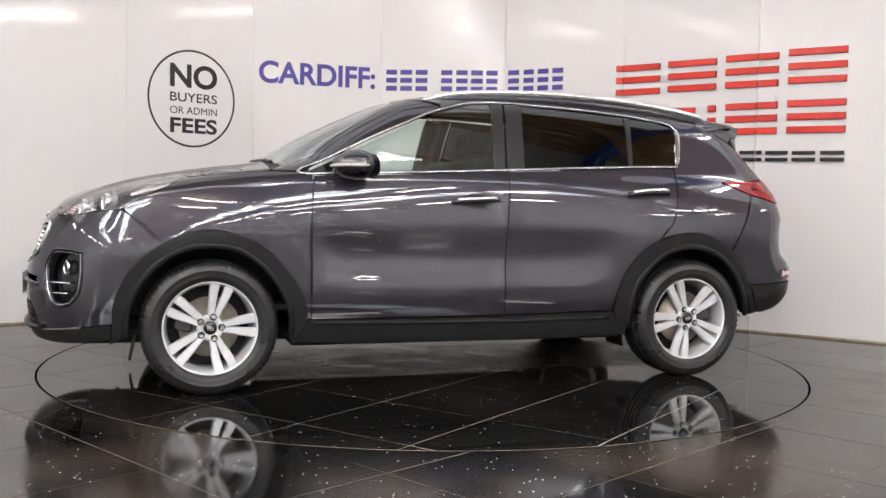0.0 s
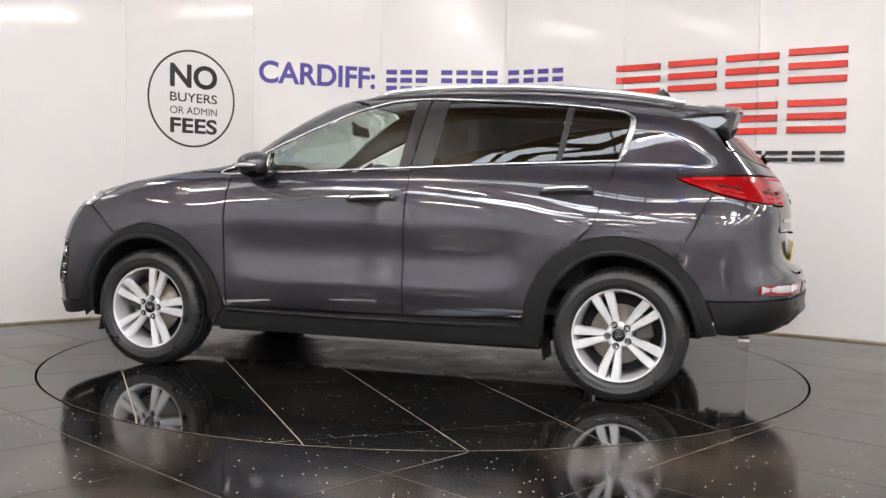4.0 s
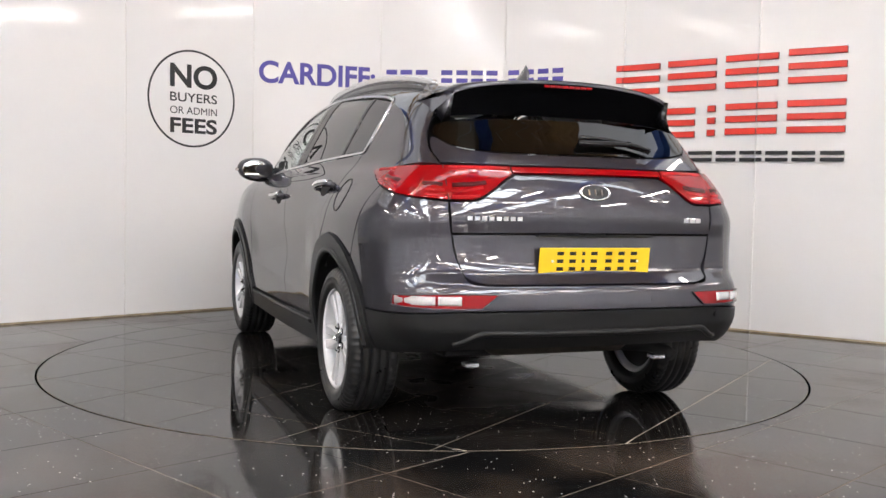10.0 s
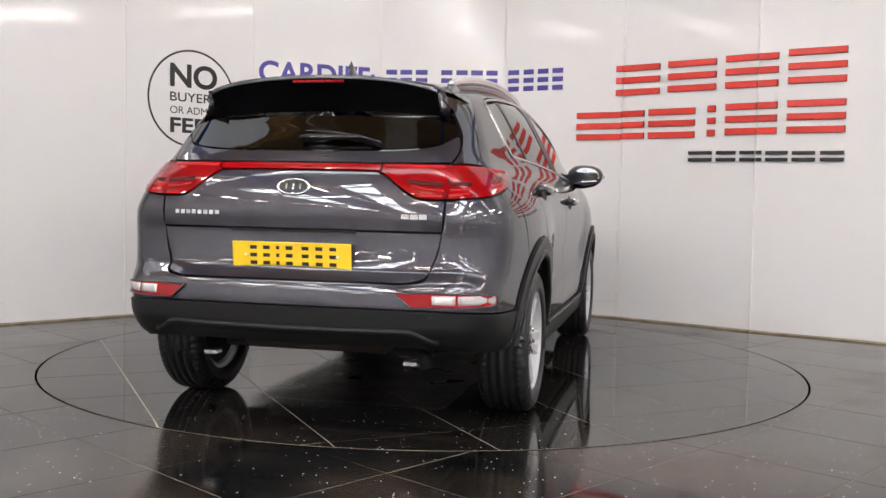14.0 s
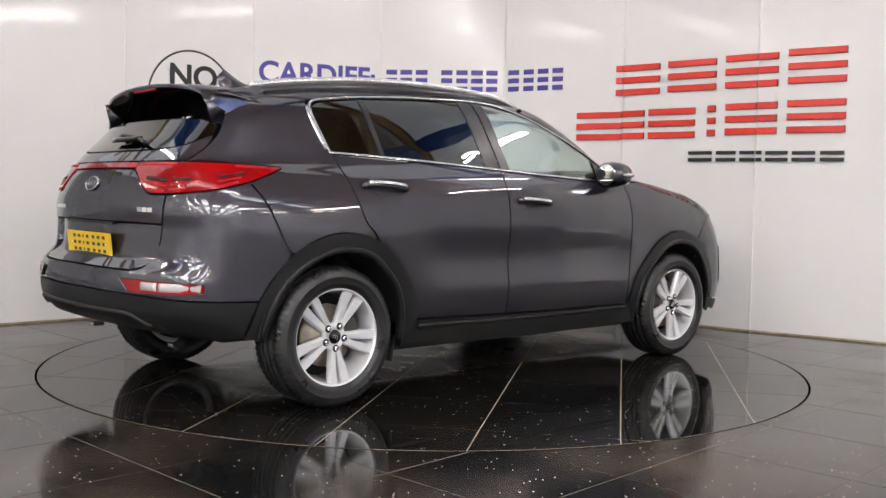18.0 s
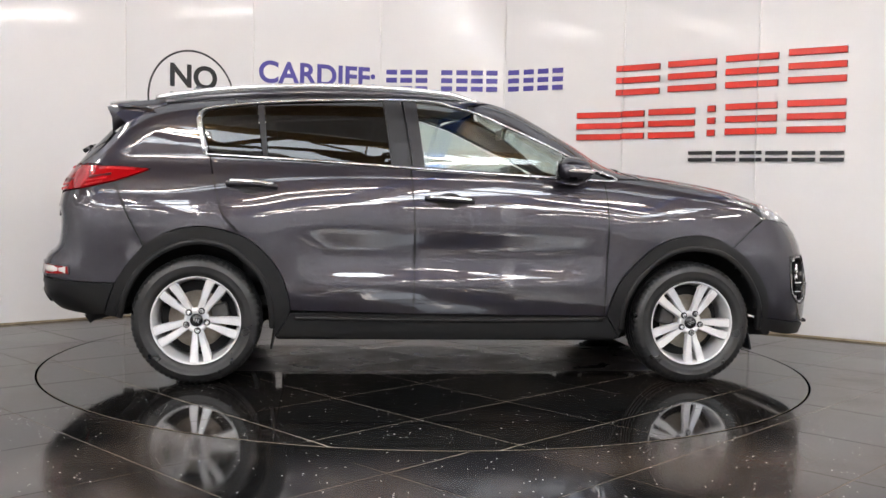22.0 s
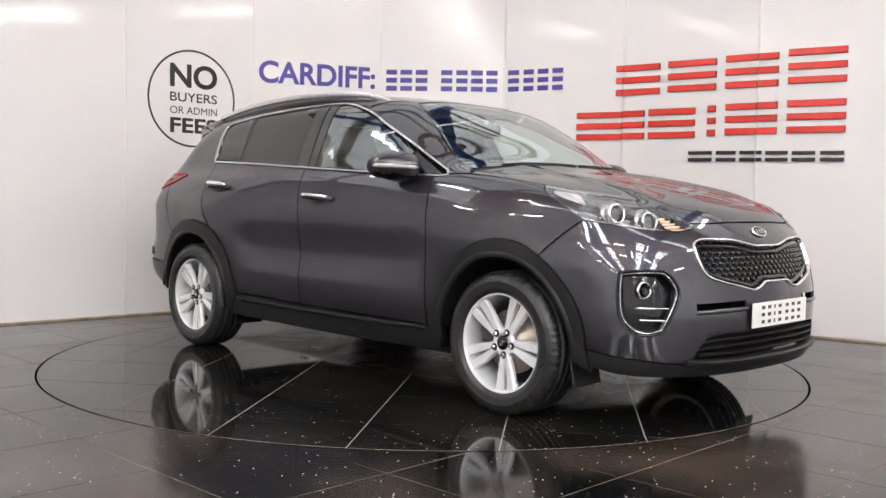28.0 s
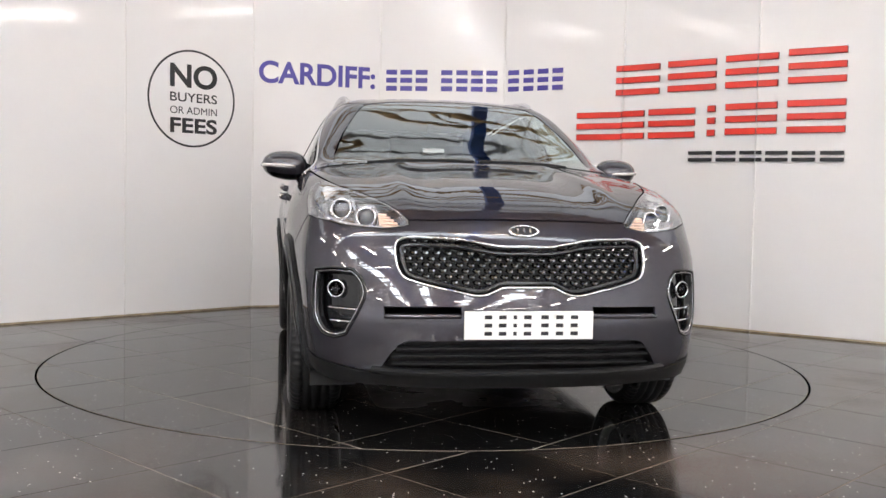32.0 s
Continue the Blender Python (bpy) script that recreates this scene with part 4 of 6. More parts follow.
skin_panel("lower_rear_bumper", [R((0.0, 0.553), (0.3, 0.552), (0.6, 0.546), (0.76, 0.537)) + S((-1.88, 0.526), (-1.744, 0.524)), S((-1.744, 0.524), (-1.80, 0.36)), [("s", -1.80, 0.36), ("s", -1.88, 0.355), ("r", 0.74, 0.365), ("r", 0.6, 0.385), ("r", 0.3, 0.395), ("r", 0.0, 0.395)]], "R", CLAD, BODY, "black textured lower rear bumper", both=True, out=0.006, thick=0.06)
line = spots(R(*[(y, 0.462 - 0.045 * smoothstep(0.5, 0.62, abs(y))) for y in np.linspace(-0.62, 0.62, 60)]))
part("diffuser_ridge", bead(line, slope(line), 0.026, 0.016, False), CLAD, BODY, smooth=True)
GATE_SIDE = R((0.628, 1.140), (0.624, 0.985), (0.616, 0.87), (0.595, 0.76), (0.56, 0.668), (0.50, 0.653))
LAMP_HOLE = R((0.624, 0.985), (0.58, 0.986), (0.515, 0.990), (0.452, 1.025), (0.392, 1.070), (0.34, 1.099))
GATE_LOW = R((0.617, 0.857), (0.606, 0.80), (0.590, 0.74), (0.565, 0.675), (0.50, 0.653))
skin_panel("tailgate", [R((0.0, 1.100), (0.2, 1.100), (0.34, 1.099)), LAMP_HOLE[::-1], R((0.624, 0.985), (0.621, 0.92), (0.617, 0.857)), R((0.617, 0.857), (0.3, 0.859), (0.0, 0.860))], "R", PAINT, BODY, both=True, step=0.025, thick=0.03, depth=lambda q: 0.006 * smoothstep(0.90, 0.862, q[:, 1]))
skin_panel("tailgate_recess", [R((0.0, 0.856), (0.3, 0.855), (0.617, 0.853)), GATE_LOW, R((0.50, 0.653), (0.3, 0.653), (0.0, 0.655))], "R", PAINT, BODY, "recessed lower tailgate panel round the number plate", both=True, step=0.025, thick=0.02, depth=lambda q: -0.020 * smoothstep(0.67, 0.74, q[:, 1]) * smoothstep(0.565, 0.51, np.abs(q[:, 0])))
skin_panel("tailgate_upper", [R((0.0, 1.186), (0.25, 1.187), (0.448, 1.195), (0.56, 1.215)), R((0.56, 1.215), (0.625, 1.255), (0.642, 1.205), (0.628, 1.140)), R((0.628, 1.140), (0.50, 1.137), (0.355, 1.135), (0.0, 1.135))], "R", PAINT, BODY, both=True, step=0.02)
skin_panel("light_bar", [R((0.0, 1.133), (0.2, 1.133), (0.355, 1.132)), R((0.355, 1.132), (0.355, 1.101)), R((0.355, 1.101), (0.2, 1.102), (0.0, 1.102))], "R", REDLENS, BODY, "red light strip across the tailgate", both=True, out=0.004)
skin_panel("rear_window", [R((0.0, 1.345), (0.3, 1.343), (0.5, 1.335), (0.60, 1.31)), R((0.60, 1.31), (0.622, 1.265)), R((0.622, 1.265), (0.56, 1.215), (0.448, 1.195), (0.25, 1.187), (0.0, 1.186))], "R", PRIVACY, BODY, "dark tinted rear window", both=True, out=0.001, thick=0.004, solid=True, step=0.035)
for lamp, s in zip(skin_panel("tail_lamp", [LAMP_R_TOP, LAMP_R, [("r", 0.355, 1.100), ("r", 0.355, 1.132)]], "R", REDLENS, BODY, "red wrap-round tail lamp", out=0.006, mirror=True, step=0.022), (1, -1)):
    def strip(name, marks, w, mat, label, h=0.003):
        line = spots(marks)
        part(name, bead(line + slope(line) * 0.006, slope(line), w, h, False, s), mat, lamp, label, True)

    strip("lamp_joint", [("r", 0.622, 1.131), ("r", 0.626, 1.06), ("r", 0.624, 0.990)], 0.005, DARK, "", 0.0015)
    strip("light_band", [("r", 0.37, 1.119), ("r", 0.48, 1.120), ("r", 0.60, 1.119), ("s", -1.80, 1.114), ("s", -1.66, 1.112)], 0.016, REDBRIGHT, "bright red upper light band")
    strip("lamp_core", R((0.47, 1.06), (0.53, 1.052), (0.605, 1.048)), 0.020, REDDARK, "dark red lamp core")
    strip("lamp_core", [("r", 0.640, 1.050), ("r", 0.70, 1.053), ("s", -1.88, 1.066), ("s", -1.78, 1.082)], 0.018, REDDARK, "dark red lamp core")
    strip("light_band", R((0.485, 1.040), (0.55, 1.026), (0.612, 1.024)), 0.010, REDBRIGHT, "bright red middle light band")
    strip("light_band", [("r", 0.636, 1.026), ("r", 0.70, 1.030), ("s", -1.89, 1.046), ("s", -1.80, 1.064)], 0.010, REDBRIGHT, "bright red middle light band")
    strip("light_band", R((0.50, 1.005), (0.55, 1.002), (0.61, 1.001)), 0.012, REDBRIGHT, "bright red lower light band")
    strip("light_band", [("r", 0.635, 1.004), ("r", 0.70, 1.009), ("s", -1.90, 1.024), ("s", -1.82, 1.044)], 0.012, REDBRIGHT, "bright red lower light band")
REFL = outline([[("r", 0.45, 0.617), ("r", 0.60, 0.618), ("r", 0.74, 0.614), ("s", -1.985, 0.605)], [("s", -1.985, 0.605), ("s", -1.98, 0.565)], [("s", -1.98, 0.565), ("r", 0.76, 0.560), ("r", 0.60, 0.558), ("r", 0.52, 0.560)], R((0.52, 0.560), (0.45, 0.617))], "R", False, 0.012)
for lamp, s in zip(skin_panel("bumper_lamp", REFL, "R", REDLENS, BODY, "red and white lamp in the rear bumper", out=0.006, mirror=True, step=0.02), (1, -1)):
    for marks in (R(*[(y, 0.590) for y in np.linspace(0.600, 0.688, 6)]), R(*[(y, 0.589) for y in np.linspace(0.698, 0.770, 6)]) + [("s", -2.00, 0.586)]):
        line = spots(marks)
        lens = part("reversing_lens", bead(line + 0.004 * slope(line), slope(line), 0.036, 0.006, False, s), WHITELENS, lamp, "clear reversing light section", True)
    q, n = skin_line(REFL, "R", out=0.004)
    part("lamp_surround", bead(q, n, 0.007, 0.006, True, s), PAINT, lamp, "graphite lamp surround", True)

# roof and glass
WIN_TOP = S((-1.161, 1.488), (-0.844, 1.514), (-0.5, 1.530), (-0.15, 1.534), (0.02, 1.508), (0.104, 1.486), (0.30, 1.405), (0.50, 1.312), (0.728, 1.205), (0.90, 1.117))
WS_SIDE = [("t", 0.33, 0.475), ("t", 0.55, 0.575), ("t", 0.80, 0.668), ("t", 0.975, 0.718)]
skin_panel("windscreen", [T((0.28, 0.0), (0.285, 0.25), (0.33, 0.475)), WS_SIDE, T((0.975, 0.718), (1.005, 0.55), (1.045, 0.3), (1.06, 0.0))], "t", CLEAR, BODY, "clear windscreen", both=True, out=-0.001, thick=0.005, solid=True, step=0.05)
skin_panel("roof", [T((0.27, 0.0), (0.275, 0.25), (0.315, 0.475)), [("t", 0.315, 0.475), ("s", 0.10, 1.505)], WIN_TOP[:6][::-1], [("s", -1.161, 1.488), ("t", -1.18, 0.545)], T((-1.18, 0.545), (-1.40, 0.535), (-1.60, 0.52)), T((-1.60, 0.52), (-1.62, 0.3), (-1.625, 0.0))], "C", PAINT, BODY, both=True, step=0.035)
skin_panel("a_pillar", [WS_SIDE, [("t", 0.975, 0.718), ("t", 1.035, 0.796)], [("t", 1.035, 0.796), ("s", 0.90, 1.117)], WIN_TOP[5:][::-1], [("s", 0.104, 1.486), ("t", 0.315, 0.475)], [("t", 0.315, 0.475), ("t", 0.33, 0.475)]], "C", PAINT, BODY, mirror=True, gap=0.001, step=0.02)

# side windows: front light, rear light, quarter light, with dark posts between
GL_TOP = lambda x: np.interp(x, [-1.345, -1.27, -1.045, -0.37, -0.15, 0.042, 0.30, 0.60, 0.86], [1.40, 1.452, 1.482, 1.521, 1.526, 1.484, 1.385, 1.248, 1.12])
GL_LOW = lambda x: np.interp(x, [-1.31, -0.802, -0.227, 0.417, 0.90], [1.212, 1.188, 1.160, 1.130, 1.110])
skin_panel("front_window", [S((-0.150, GL_LOW(-0.15)), (0.417, 1.130), (0.585, GL_LOW(0.585))), S((0.585, GL_LOW(0.585)), (0.60, 1.240)), S((0.60, 1.240), (0.30, 1.385), (0.15, 1.450), (0.042, 1.484), (-0.06, 1.512), (-0.19, 1.522)), S((-0.19, 1.522), (-0.150, GL_LOW(-0.15)))], "C", CLEAR, BODY, "clear front side window", mirror=True, out=-0.004, thick=0.004, solid=True, step=0.045)
skin_panel("mirror_sail", [S((0.60, GL_LOW(0.6)), (0.885, 1.112)), S((0.885, 1.112), (0.612, 1.240)), S((0.612, 1.240), (0.60, GL_LOW(0.6)))], "C", GLOSSBLACK, BODY, "black triangular mirror base panel", mirror=True, out=-0.002)
skin_panel("rear_side_window", [S((-0.982, GL_LOW(-0.982)), (-0.6, GL_LOW(-0.6)), (-0.328, GL_LOW(-0.328))), S((-0.328, GL_LOW(-0.328)), (-0.37, 1.521)), S((-0.37, 1.521), (-0.7, 1.503), (-1.015, 1.484)), S((-1.015, 1.484), (-0.982, GL_LOW(-0.982)))], "C", PRIVACY, BODY, "dark tinted rear side window", mirror=True, out=-0.004, thick=0.004, solid=True, step=0.045)
skin_panel("quarter_window", [S((-1.008, GL_LOW(-1.008)), (-1.290, 1.212)), S((-1.290, 1.212), (-1.325, 1.34), (-1.338, 1.40), (-1.310, 1.440), (-1.25, 1.456)), S((-1.25, 1.456), (-1.05, 1.480)), S((-1.05, 1.480), (-1.008, GL_LOW(-1.008)))], "C", PRIVACY, BODY, "dark tinted quarter window", mirror=True, out=-0.004, thick=0.004, solid=True, step=0.04)
for x0, x1, y0, y1, nm, mt in ((-0.328, -0.222, -0.37, -0.272, "door_post", FILM), (-0.215, -0.150, -0.262, -0.19, "door_post", FILM), (-1.008, -0.982, -1.05, -1.015, "window_divider", FILM)):
    skin_panel(nm, [S((x0, GL_LOW(x0)), (x1, GL_LOW(x1))), S((x1, GL_LOW(x1)), (y1, GL_TOP(y1))), S((y1, GL_TOP(y1)), (y0, GL_TOP(y0))), S((y0, GL_TOP(y0)), (x0, GL_LOW(x0)))], "C", mt, BODY, mirror=True, out=-0.001, gap=0.001, step=0.03)
WIN_RING = [S((-1.300, 1.200), (-0.802, 1.181), (-0.227, 1.152), (0.417, 1.122), (0.86, 1.104)), S((0.86, 1.104), (0.905, 1.112), (0.885, 1.132)), S((0.885, 1.132), (0.60, 1.262), (0.30, 1.398), (0.15, 1.462), (0.042, 1.494), (-0.06, 1.520), (-0.19, 1.531), (-0.5, 1.524), (-0.84, 1.508), (-1.14, 1.481), (-1.27, 1.463)), S((-1.27, 1.463), (-1.325, 1.447), (-1.352, 1.405), (-1.338, 1.345), (-1.300, 1.200))]
for s in (1, -1):
    q, n = skin_line(WIN_RING, "C", out=0.0, step=0.03)
    part("window_trim", bead(q, n, 0.014, 0.006, True, s), TRIMCHROME, BODY, "bright chrome window surround", True)
    line = spots(S((-1.306, 1.206), (-1.322, 1.26), (-1.342, 1.33), (-1.353, 1.385), (-1.350, 1.425)))
    part("window_trim", bead(line, slope(line), 0.030, 0.006, False, s), TRIMCHROME, BODY, "bright chrome window surround", True)


def spoiler():
    """The roof spoiler: a wing that carries on the roof line, gloss black beneath."""
    bm, dark = bmesh.new(), bmesh.new()
    ys = np.linspace(-0.60, 0.60, 41)
    top = []
    for y in ys:
        a = abs(y) / 0.60
        root = spots([("t", -1.585 - 0.045 * (1 - a * a), max(-0.52, min(0.52, y)) if a < 0.87 else 0.52 * np.sign(y))])[0]
        root[1] = y if a < 0.87 else np.sign(y) * (0.52 + (a - 0.87) * 0.7)
        root[2] -= max(0, a - 0.87) * 0.45
        tip = np.array((-1.875 + 0.035 * a ** 3, y * (0.985 - 0.115 * a ** 4), 1.520 - 0.062 * a ** 2.2))
        low = np.array((-1.815 + 0.05 * a ** 3, y * (0.985 - 0.060 * a ** 4), 1.475 - 0.085 * a ** 2.2 - 0.03 * a ** 8))
        under = np.array((-1.70 - 0.02 * a ** 2, y * (0.985 + 0.03 * a ** 4), 1.375 - 0.035 * a ** 3))
        mid = (root + tip) / 2 + np.array((0, 0, 0.012))
        top.append([root, mid * 0.98 + tip * 0.02, tip, tip + (0.004, 0, -0.016), low, under])
    rows = [[bm.verts.new(p) for p in r[:4]] for r in top]
    drow = [[dark.verts.new(p) for p in r[3:]] for r in top]
    for rs, b in ((rows, bm), (drow, dark)):
        for p, q in zip(rs, rs[1:]):
            for k in range(len(p) - 1):
                b.faces.new((p[k], p[k + 1], q[k + 1], q[k]))
    ends = [bm.verts.new(p) for p in (top[0][0], top[0][3], top[0][5])], [bm.verts.new(p) for p in (top[-1][0], top[-1][3], top[-1][5])]
    bm.faces.new(ends[0]), bm.faces.new(ends[1])
    for b in (bm, dark):
        bmesh.ops.recalc_face_normals(b, faces=b.faces[:])
    wing = part("spoiler", bm, PAINT, BODY, "graphite roof spoiler", True)
    part("spoiler_underside", dark, GLOSSBLACK, wing, "gloss black spoiler underside", True)
    for s in (1, -1):
        fin = bmesh.new()
        foot = spots([("s", -1.54, 1.462), ("s", -1.64, 1.435), ("s", -1.73, 1.385), ("s", -1.82, 1.318)])
        crest = np.array(((-1.56, 0.545, 1.503), (-1.66, 0.536, 1.492), (-1.77, 0.530, 1.474), (-1.858, 0.530, 1.454)))
        heel = np.array(((-1.575, 0.515, 1.47), (-1.66, 0.512, 1.45), (-1.745, 0.512, 1.42), (-1.800, 0.522, 1.375)))
        rows = [[fin.verts.new((p[0], p[1] * s, p[2])) for p in (f + (0, 0.002, 0), f * 0.45 + c * 0.55 + (0.012, -0.004, 0), c, h, f - (0, 0.035, 0))] for f, c, h in zip(foot, crest, heel)]
        for p, q in zip(rows, rows[1:]):
            for k in range(5):
                fin.faces.new((p[k], p[(k + 1) % 5], q[(k + 1) % 5], q[k])).material_index = int(k in (2, 3))
        fin.faces.new(rows[0])
        fin.faces.new(rows[-1]).material_index = 1
        bmesh.ops.recalc_face_normals(fin, faces=fin.faces[:])
        part("spoiler_fin", fin, (PAINT, GLOSSBLACK), wing, "graphite side fin of the spoiler", True)
    light = join(*[box(-0.012, 0.0, -0.118 + k * 0.0296, -0.118 + k * 0.0296 + 0.027, 0, 0.012, 0.002) for k in range(8)])
    ob = part("brake_light", moved(light, pose(-1.871, 0, 1.486)), REDLENS, wing, "red high-level brake light")


spoiler()


# ---------------------------------------------------------------- the car: wheels
def tyre_mesh():
    bm = bmesh.new()
    n = 198
    prof = [(0.226, 0.090), (0.232, 0.106), (0.239, 0.1085), (0.241, 0.1120), (0.262, 0.1165), (0.281, 0.1155), (0.284, 0.1175), (0.288, 0.1150), (0.302, 0.1125), (0.318, 0.104), (0.3285, 0.092), (0.3325, 0.079), (0.3335, 0.0665), (0.3245, 0.064), (0.3245, 0.0555), (0.3345, 0.053), (0.335, 0.027), (0.325, 0.0245), (0.325, 0.0155), (0.335, 0.013)]
    prof = prof + [(r, -w) for r, w in prof[::-1]]
    rows = []
    for k in range(n):
        a = 2 * math.pi * k / n
        row = []
        for i, (r, w) in enumerate(prof):
            cut = 0.007 if k % 3 == 0 and 0.06 < abs(w) < 0.106 and r > 0.317 else 0.0
            row.append(bm.verts.new(((r - cut) * math.cos(a), w, (r - cut) * math.sin(a))))
        rows.append(row)
    for k in range(n):
        p, q = rows[k], rows[(k + 1) % n]
        for i in range(len(prof) - 1):
            bm.faces.new((p[i], q[i], q[i + 1], p[i + 1]))
    bmesh.ops.recalc_face_normals(bm, faces=bm.faces[:])
    return bm


def leg_mesh(side):
    """One leg of a twin spoke, pointing up, outer face towards +y."""
    bm = bmesh.new()
    rows = []
    for r, c, w, y, t in ((0.040, 0.0125, 0.025, 0.078, 0.03), (0.085, 0.0172, 0.0344, 0.081, 0.03), (0.105, 0.0200, 0.0365, 0.0825, 0.03), (0.13, 0.0255, 0.041, 0.084, 0.028), (0.18, 0.0328, 0.046, 0.0885, 0.026), (0.219, 0.0365, 0.050, 0.093, 0.024)):
        c = c * side
        o, i = c + side * w / 2, c - side * w / 2
        rows.append([bm.verts.new(p) for p in ((o, y - t, r), (o, y - 0.012, r), (o - side * 0.007, y, r), (i + side * 0.004, y - 0.001, r), (i, y - 0.008, r), (i, y - t, r))])
    for p, q in zip(rows, rows[1:]):
        for k in range(6):
            bm.faces.new((p[k], p[(k + 1) % 6], q[(k + 1) % 6], q[k]))
    bm.faces.new(rows[0]), bm.faces.new(rows[-1])
    bmesh.ops.recalc_face_normals(bm, faces=bm.faces[:])
    return bm


def wheel(x, s, turn):
    hub = part("wheel", tyre_mesh(), RUBBER, CAR, "black tyre on a five twin-spoke silver alloy wheel", True)
    hub.matrix_basis = pose(x, 0.792 * s, 0.335, rz=0 if s > 0 else 180)
    spin = pose(0, 0, 0, ry=turn)
    rim = lathe([(0.2285, 0.090), (0.2335, 0.098), (0.2335, 0.1015), (0.228, 0.1030), (0.222, 0.098), (0.219, 0.088), (0.214, 0.070), (0.205, 0.02), (0.20, -0.08), (0.226, -0.09)], 72, closed=True)
    part("rim", rim, ALLOY, hub, "silver alloy rim", True)
    for k in range(5):
        for side in (1, -1):
            part("spoke", moved(leg_mesh(side), spin @ pose(0, 0, 0, ry=72 * k)), ALLOY, hub, "silver alloy twin spoke")
    part("hub_centre", lathe([(0.05, 0.045), (0.066, 0.055), (0.066, 0.070), (0.060, 0.077), (0.034, 0.079), (0.034, 0.06)], 40), ALLOY, hub, "silver hub of the wheel", True)
    cap = part("centre_cap", lathe([(0.033, 0.06), (0.033, 0.082), (0.029, 0.085), (0.0, 0.086)][:3], 32), GLOSSBLACK, hub, "black centre cap", True)
    part("cap_mark", join(*[moved(box(-0.003, 0.003, 0, 0.0015, -0.010, 0.010), spin @ pose(dx, 0.0852, 0, ry=20)) for dx in (-0.012, 0.0, 0.012)]), CHROME, hub)
    for k in range(5):
        a = radians(72 * k) + radians(turn)
        # dark disc on the hub gives each nut hole its shade; nothing is sunk
        part("nut_hole_shade", moved(lathe([(0.0175, 0.0), (0.0175, 0.0022)], 16), pose(0.055 * math.sin(a), 0.0795, 0.055 * math.cos(a))), DARK, hub, "dark disc standing in for the shade in a nut hole")
        part("wheel_nut", moved(lathe([(0.0115, 0.0), (0.0115, 0.012), (0.008, 0.017)], 12), pose(0.055 * math.sin(a), 0.078, 0.055 * math.cos(a))), CHROME, hub, "chrome wheel nut")
    part("brake_disc", lathe([(0.06, 0.0), (0.15, 0.0), (0.15, 0.012), (0.075, 0.012), (0.07, 0.03)], 48), vary(material("brake_disc_steel", (0.42, 0.37, 0.31), 0.4, 0.7), 40, 0.7, 1.1), hub, "bare steel brake disc", True)
    part("brake_caliper", moved(box(-0.05, 0.05, -0.03, 0.045, 0.08, 0.165, 0.012, 2), pose(0, 0, 0, ry=75 if x > 0 else -75)), material("cast_iron_caliper", (0.06, 0.058, 0.055), 0.6, 0.3), hub, "grey brake caliper")
    part("drum", lathe([(0.198, -0.06), (0.198, -0.05)], 40), DARK, hub)


for wx, ws, turn in ((1.335, 1, -15), (-1.335, 1, 24), (1.335, -1, 44), (-1.335, -1, -29)):
    wheel(wx, ws, turn)


# ---------------------------------------------------------------- the car: underside and inner skin
def inner_shell():
    bm = bmesh.new()
    xs = np.linspace(-1.93, 1.93, 90)
    for s in (1, -1):
        rows = []
        for x in xs:
            top = np.interp(x, [-1.95, -1.3, 0.9, 1.0, 1.95], [1.06, 1.10, 1.06, 1.02, 0.82])
            zs = np.linspace(np.interp(x, [-1.75, -1.62, 1.68, 1.8], [0.42, 0.26, 0.26, 0.30]), top, 18)
            p = reach(np.stack([0 * zs + x, 0 * zs, zs], 1), np.tile((0, 1, 0), (18, 1)))
            rows.append([bm.verts.new((q[0], (q[1] - 0.03) * s, q[2])) for q in p])
        for a, b in zip(rows, rows[1:]):
            for k in range(17):
                f = (a[k], a[k + 1], b[k + 1], b[k])
                if all(math.hypot(abs(v.co.x) - 1.335, v.co.z - 0.335) > 0.385 for v in f):
                    bm.faces.new(f)
    bmesh.ops.recalc_face_normals(bm, faces=bm.faces[:])
    part("inner_shell", bm, DARK, CAR, "dark inner body shell", True)


inner_shell()
part("underbody_tray", join(box(-0.93, 0.93, -0.80, 0.80, 0.225, 0.27, 0.01), box(-1.72, -0.9, -0.50, 0.50, 0.29, 0.34, 0.01), box(0.9, 1.95, -0.56, 0.56, 0.225, 0.30, 0.01)), DARK, CAR, "dark underbody tray")
part("exhaust_silencer", lathe([(0.035, -0.34), (0.052, -0.31), (0.052, 0.31), (0.035, 0.34)], 20), vary(material("rusty_exhaust_steel", (0.07, 0.06, 0.05), 0.6, 0.5), 12, 0.6, 1.3), CAR, "dull exhaust silencer", True).location = (-1.83, 0.0, 0.362)
part("exhaust_pipe", tube([(-1.75, -0.32, 0.33), (-1.86, -0.47, 0.33), (-1.93, -0.52, 0.315), (-1.96, -0.53, 0.295)], 0.027, 14), DARK, CAR, "exhaust tailpipe", True)
for s in (1, -1):
    part("tow_bracket", box(-1.96, -1.90, 0.46 * s - 0.03, 0.46 * s + 0.03, 0.285, 0.305, 0.003), SATIN, CAR, "bare metal jacking bracket")
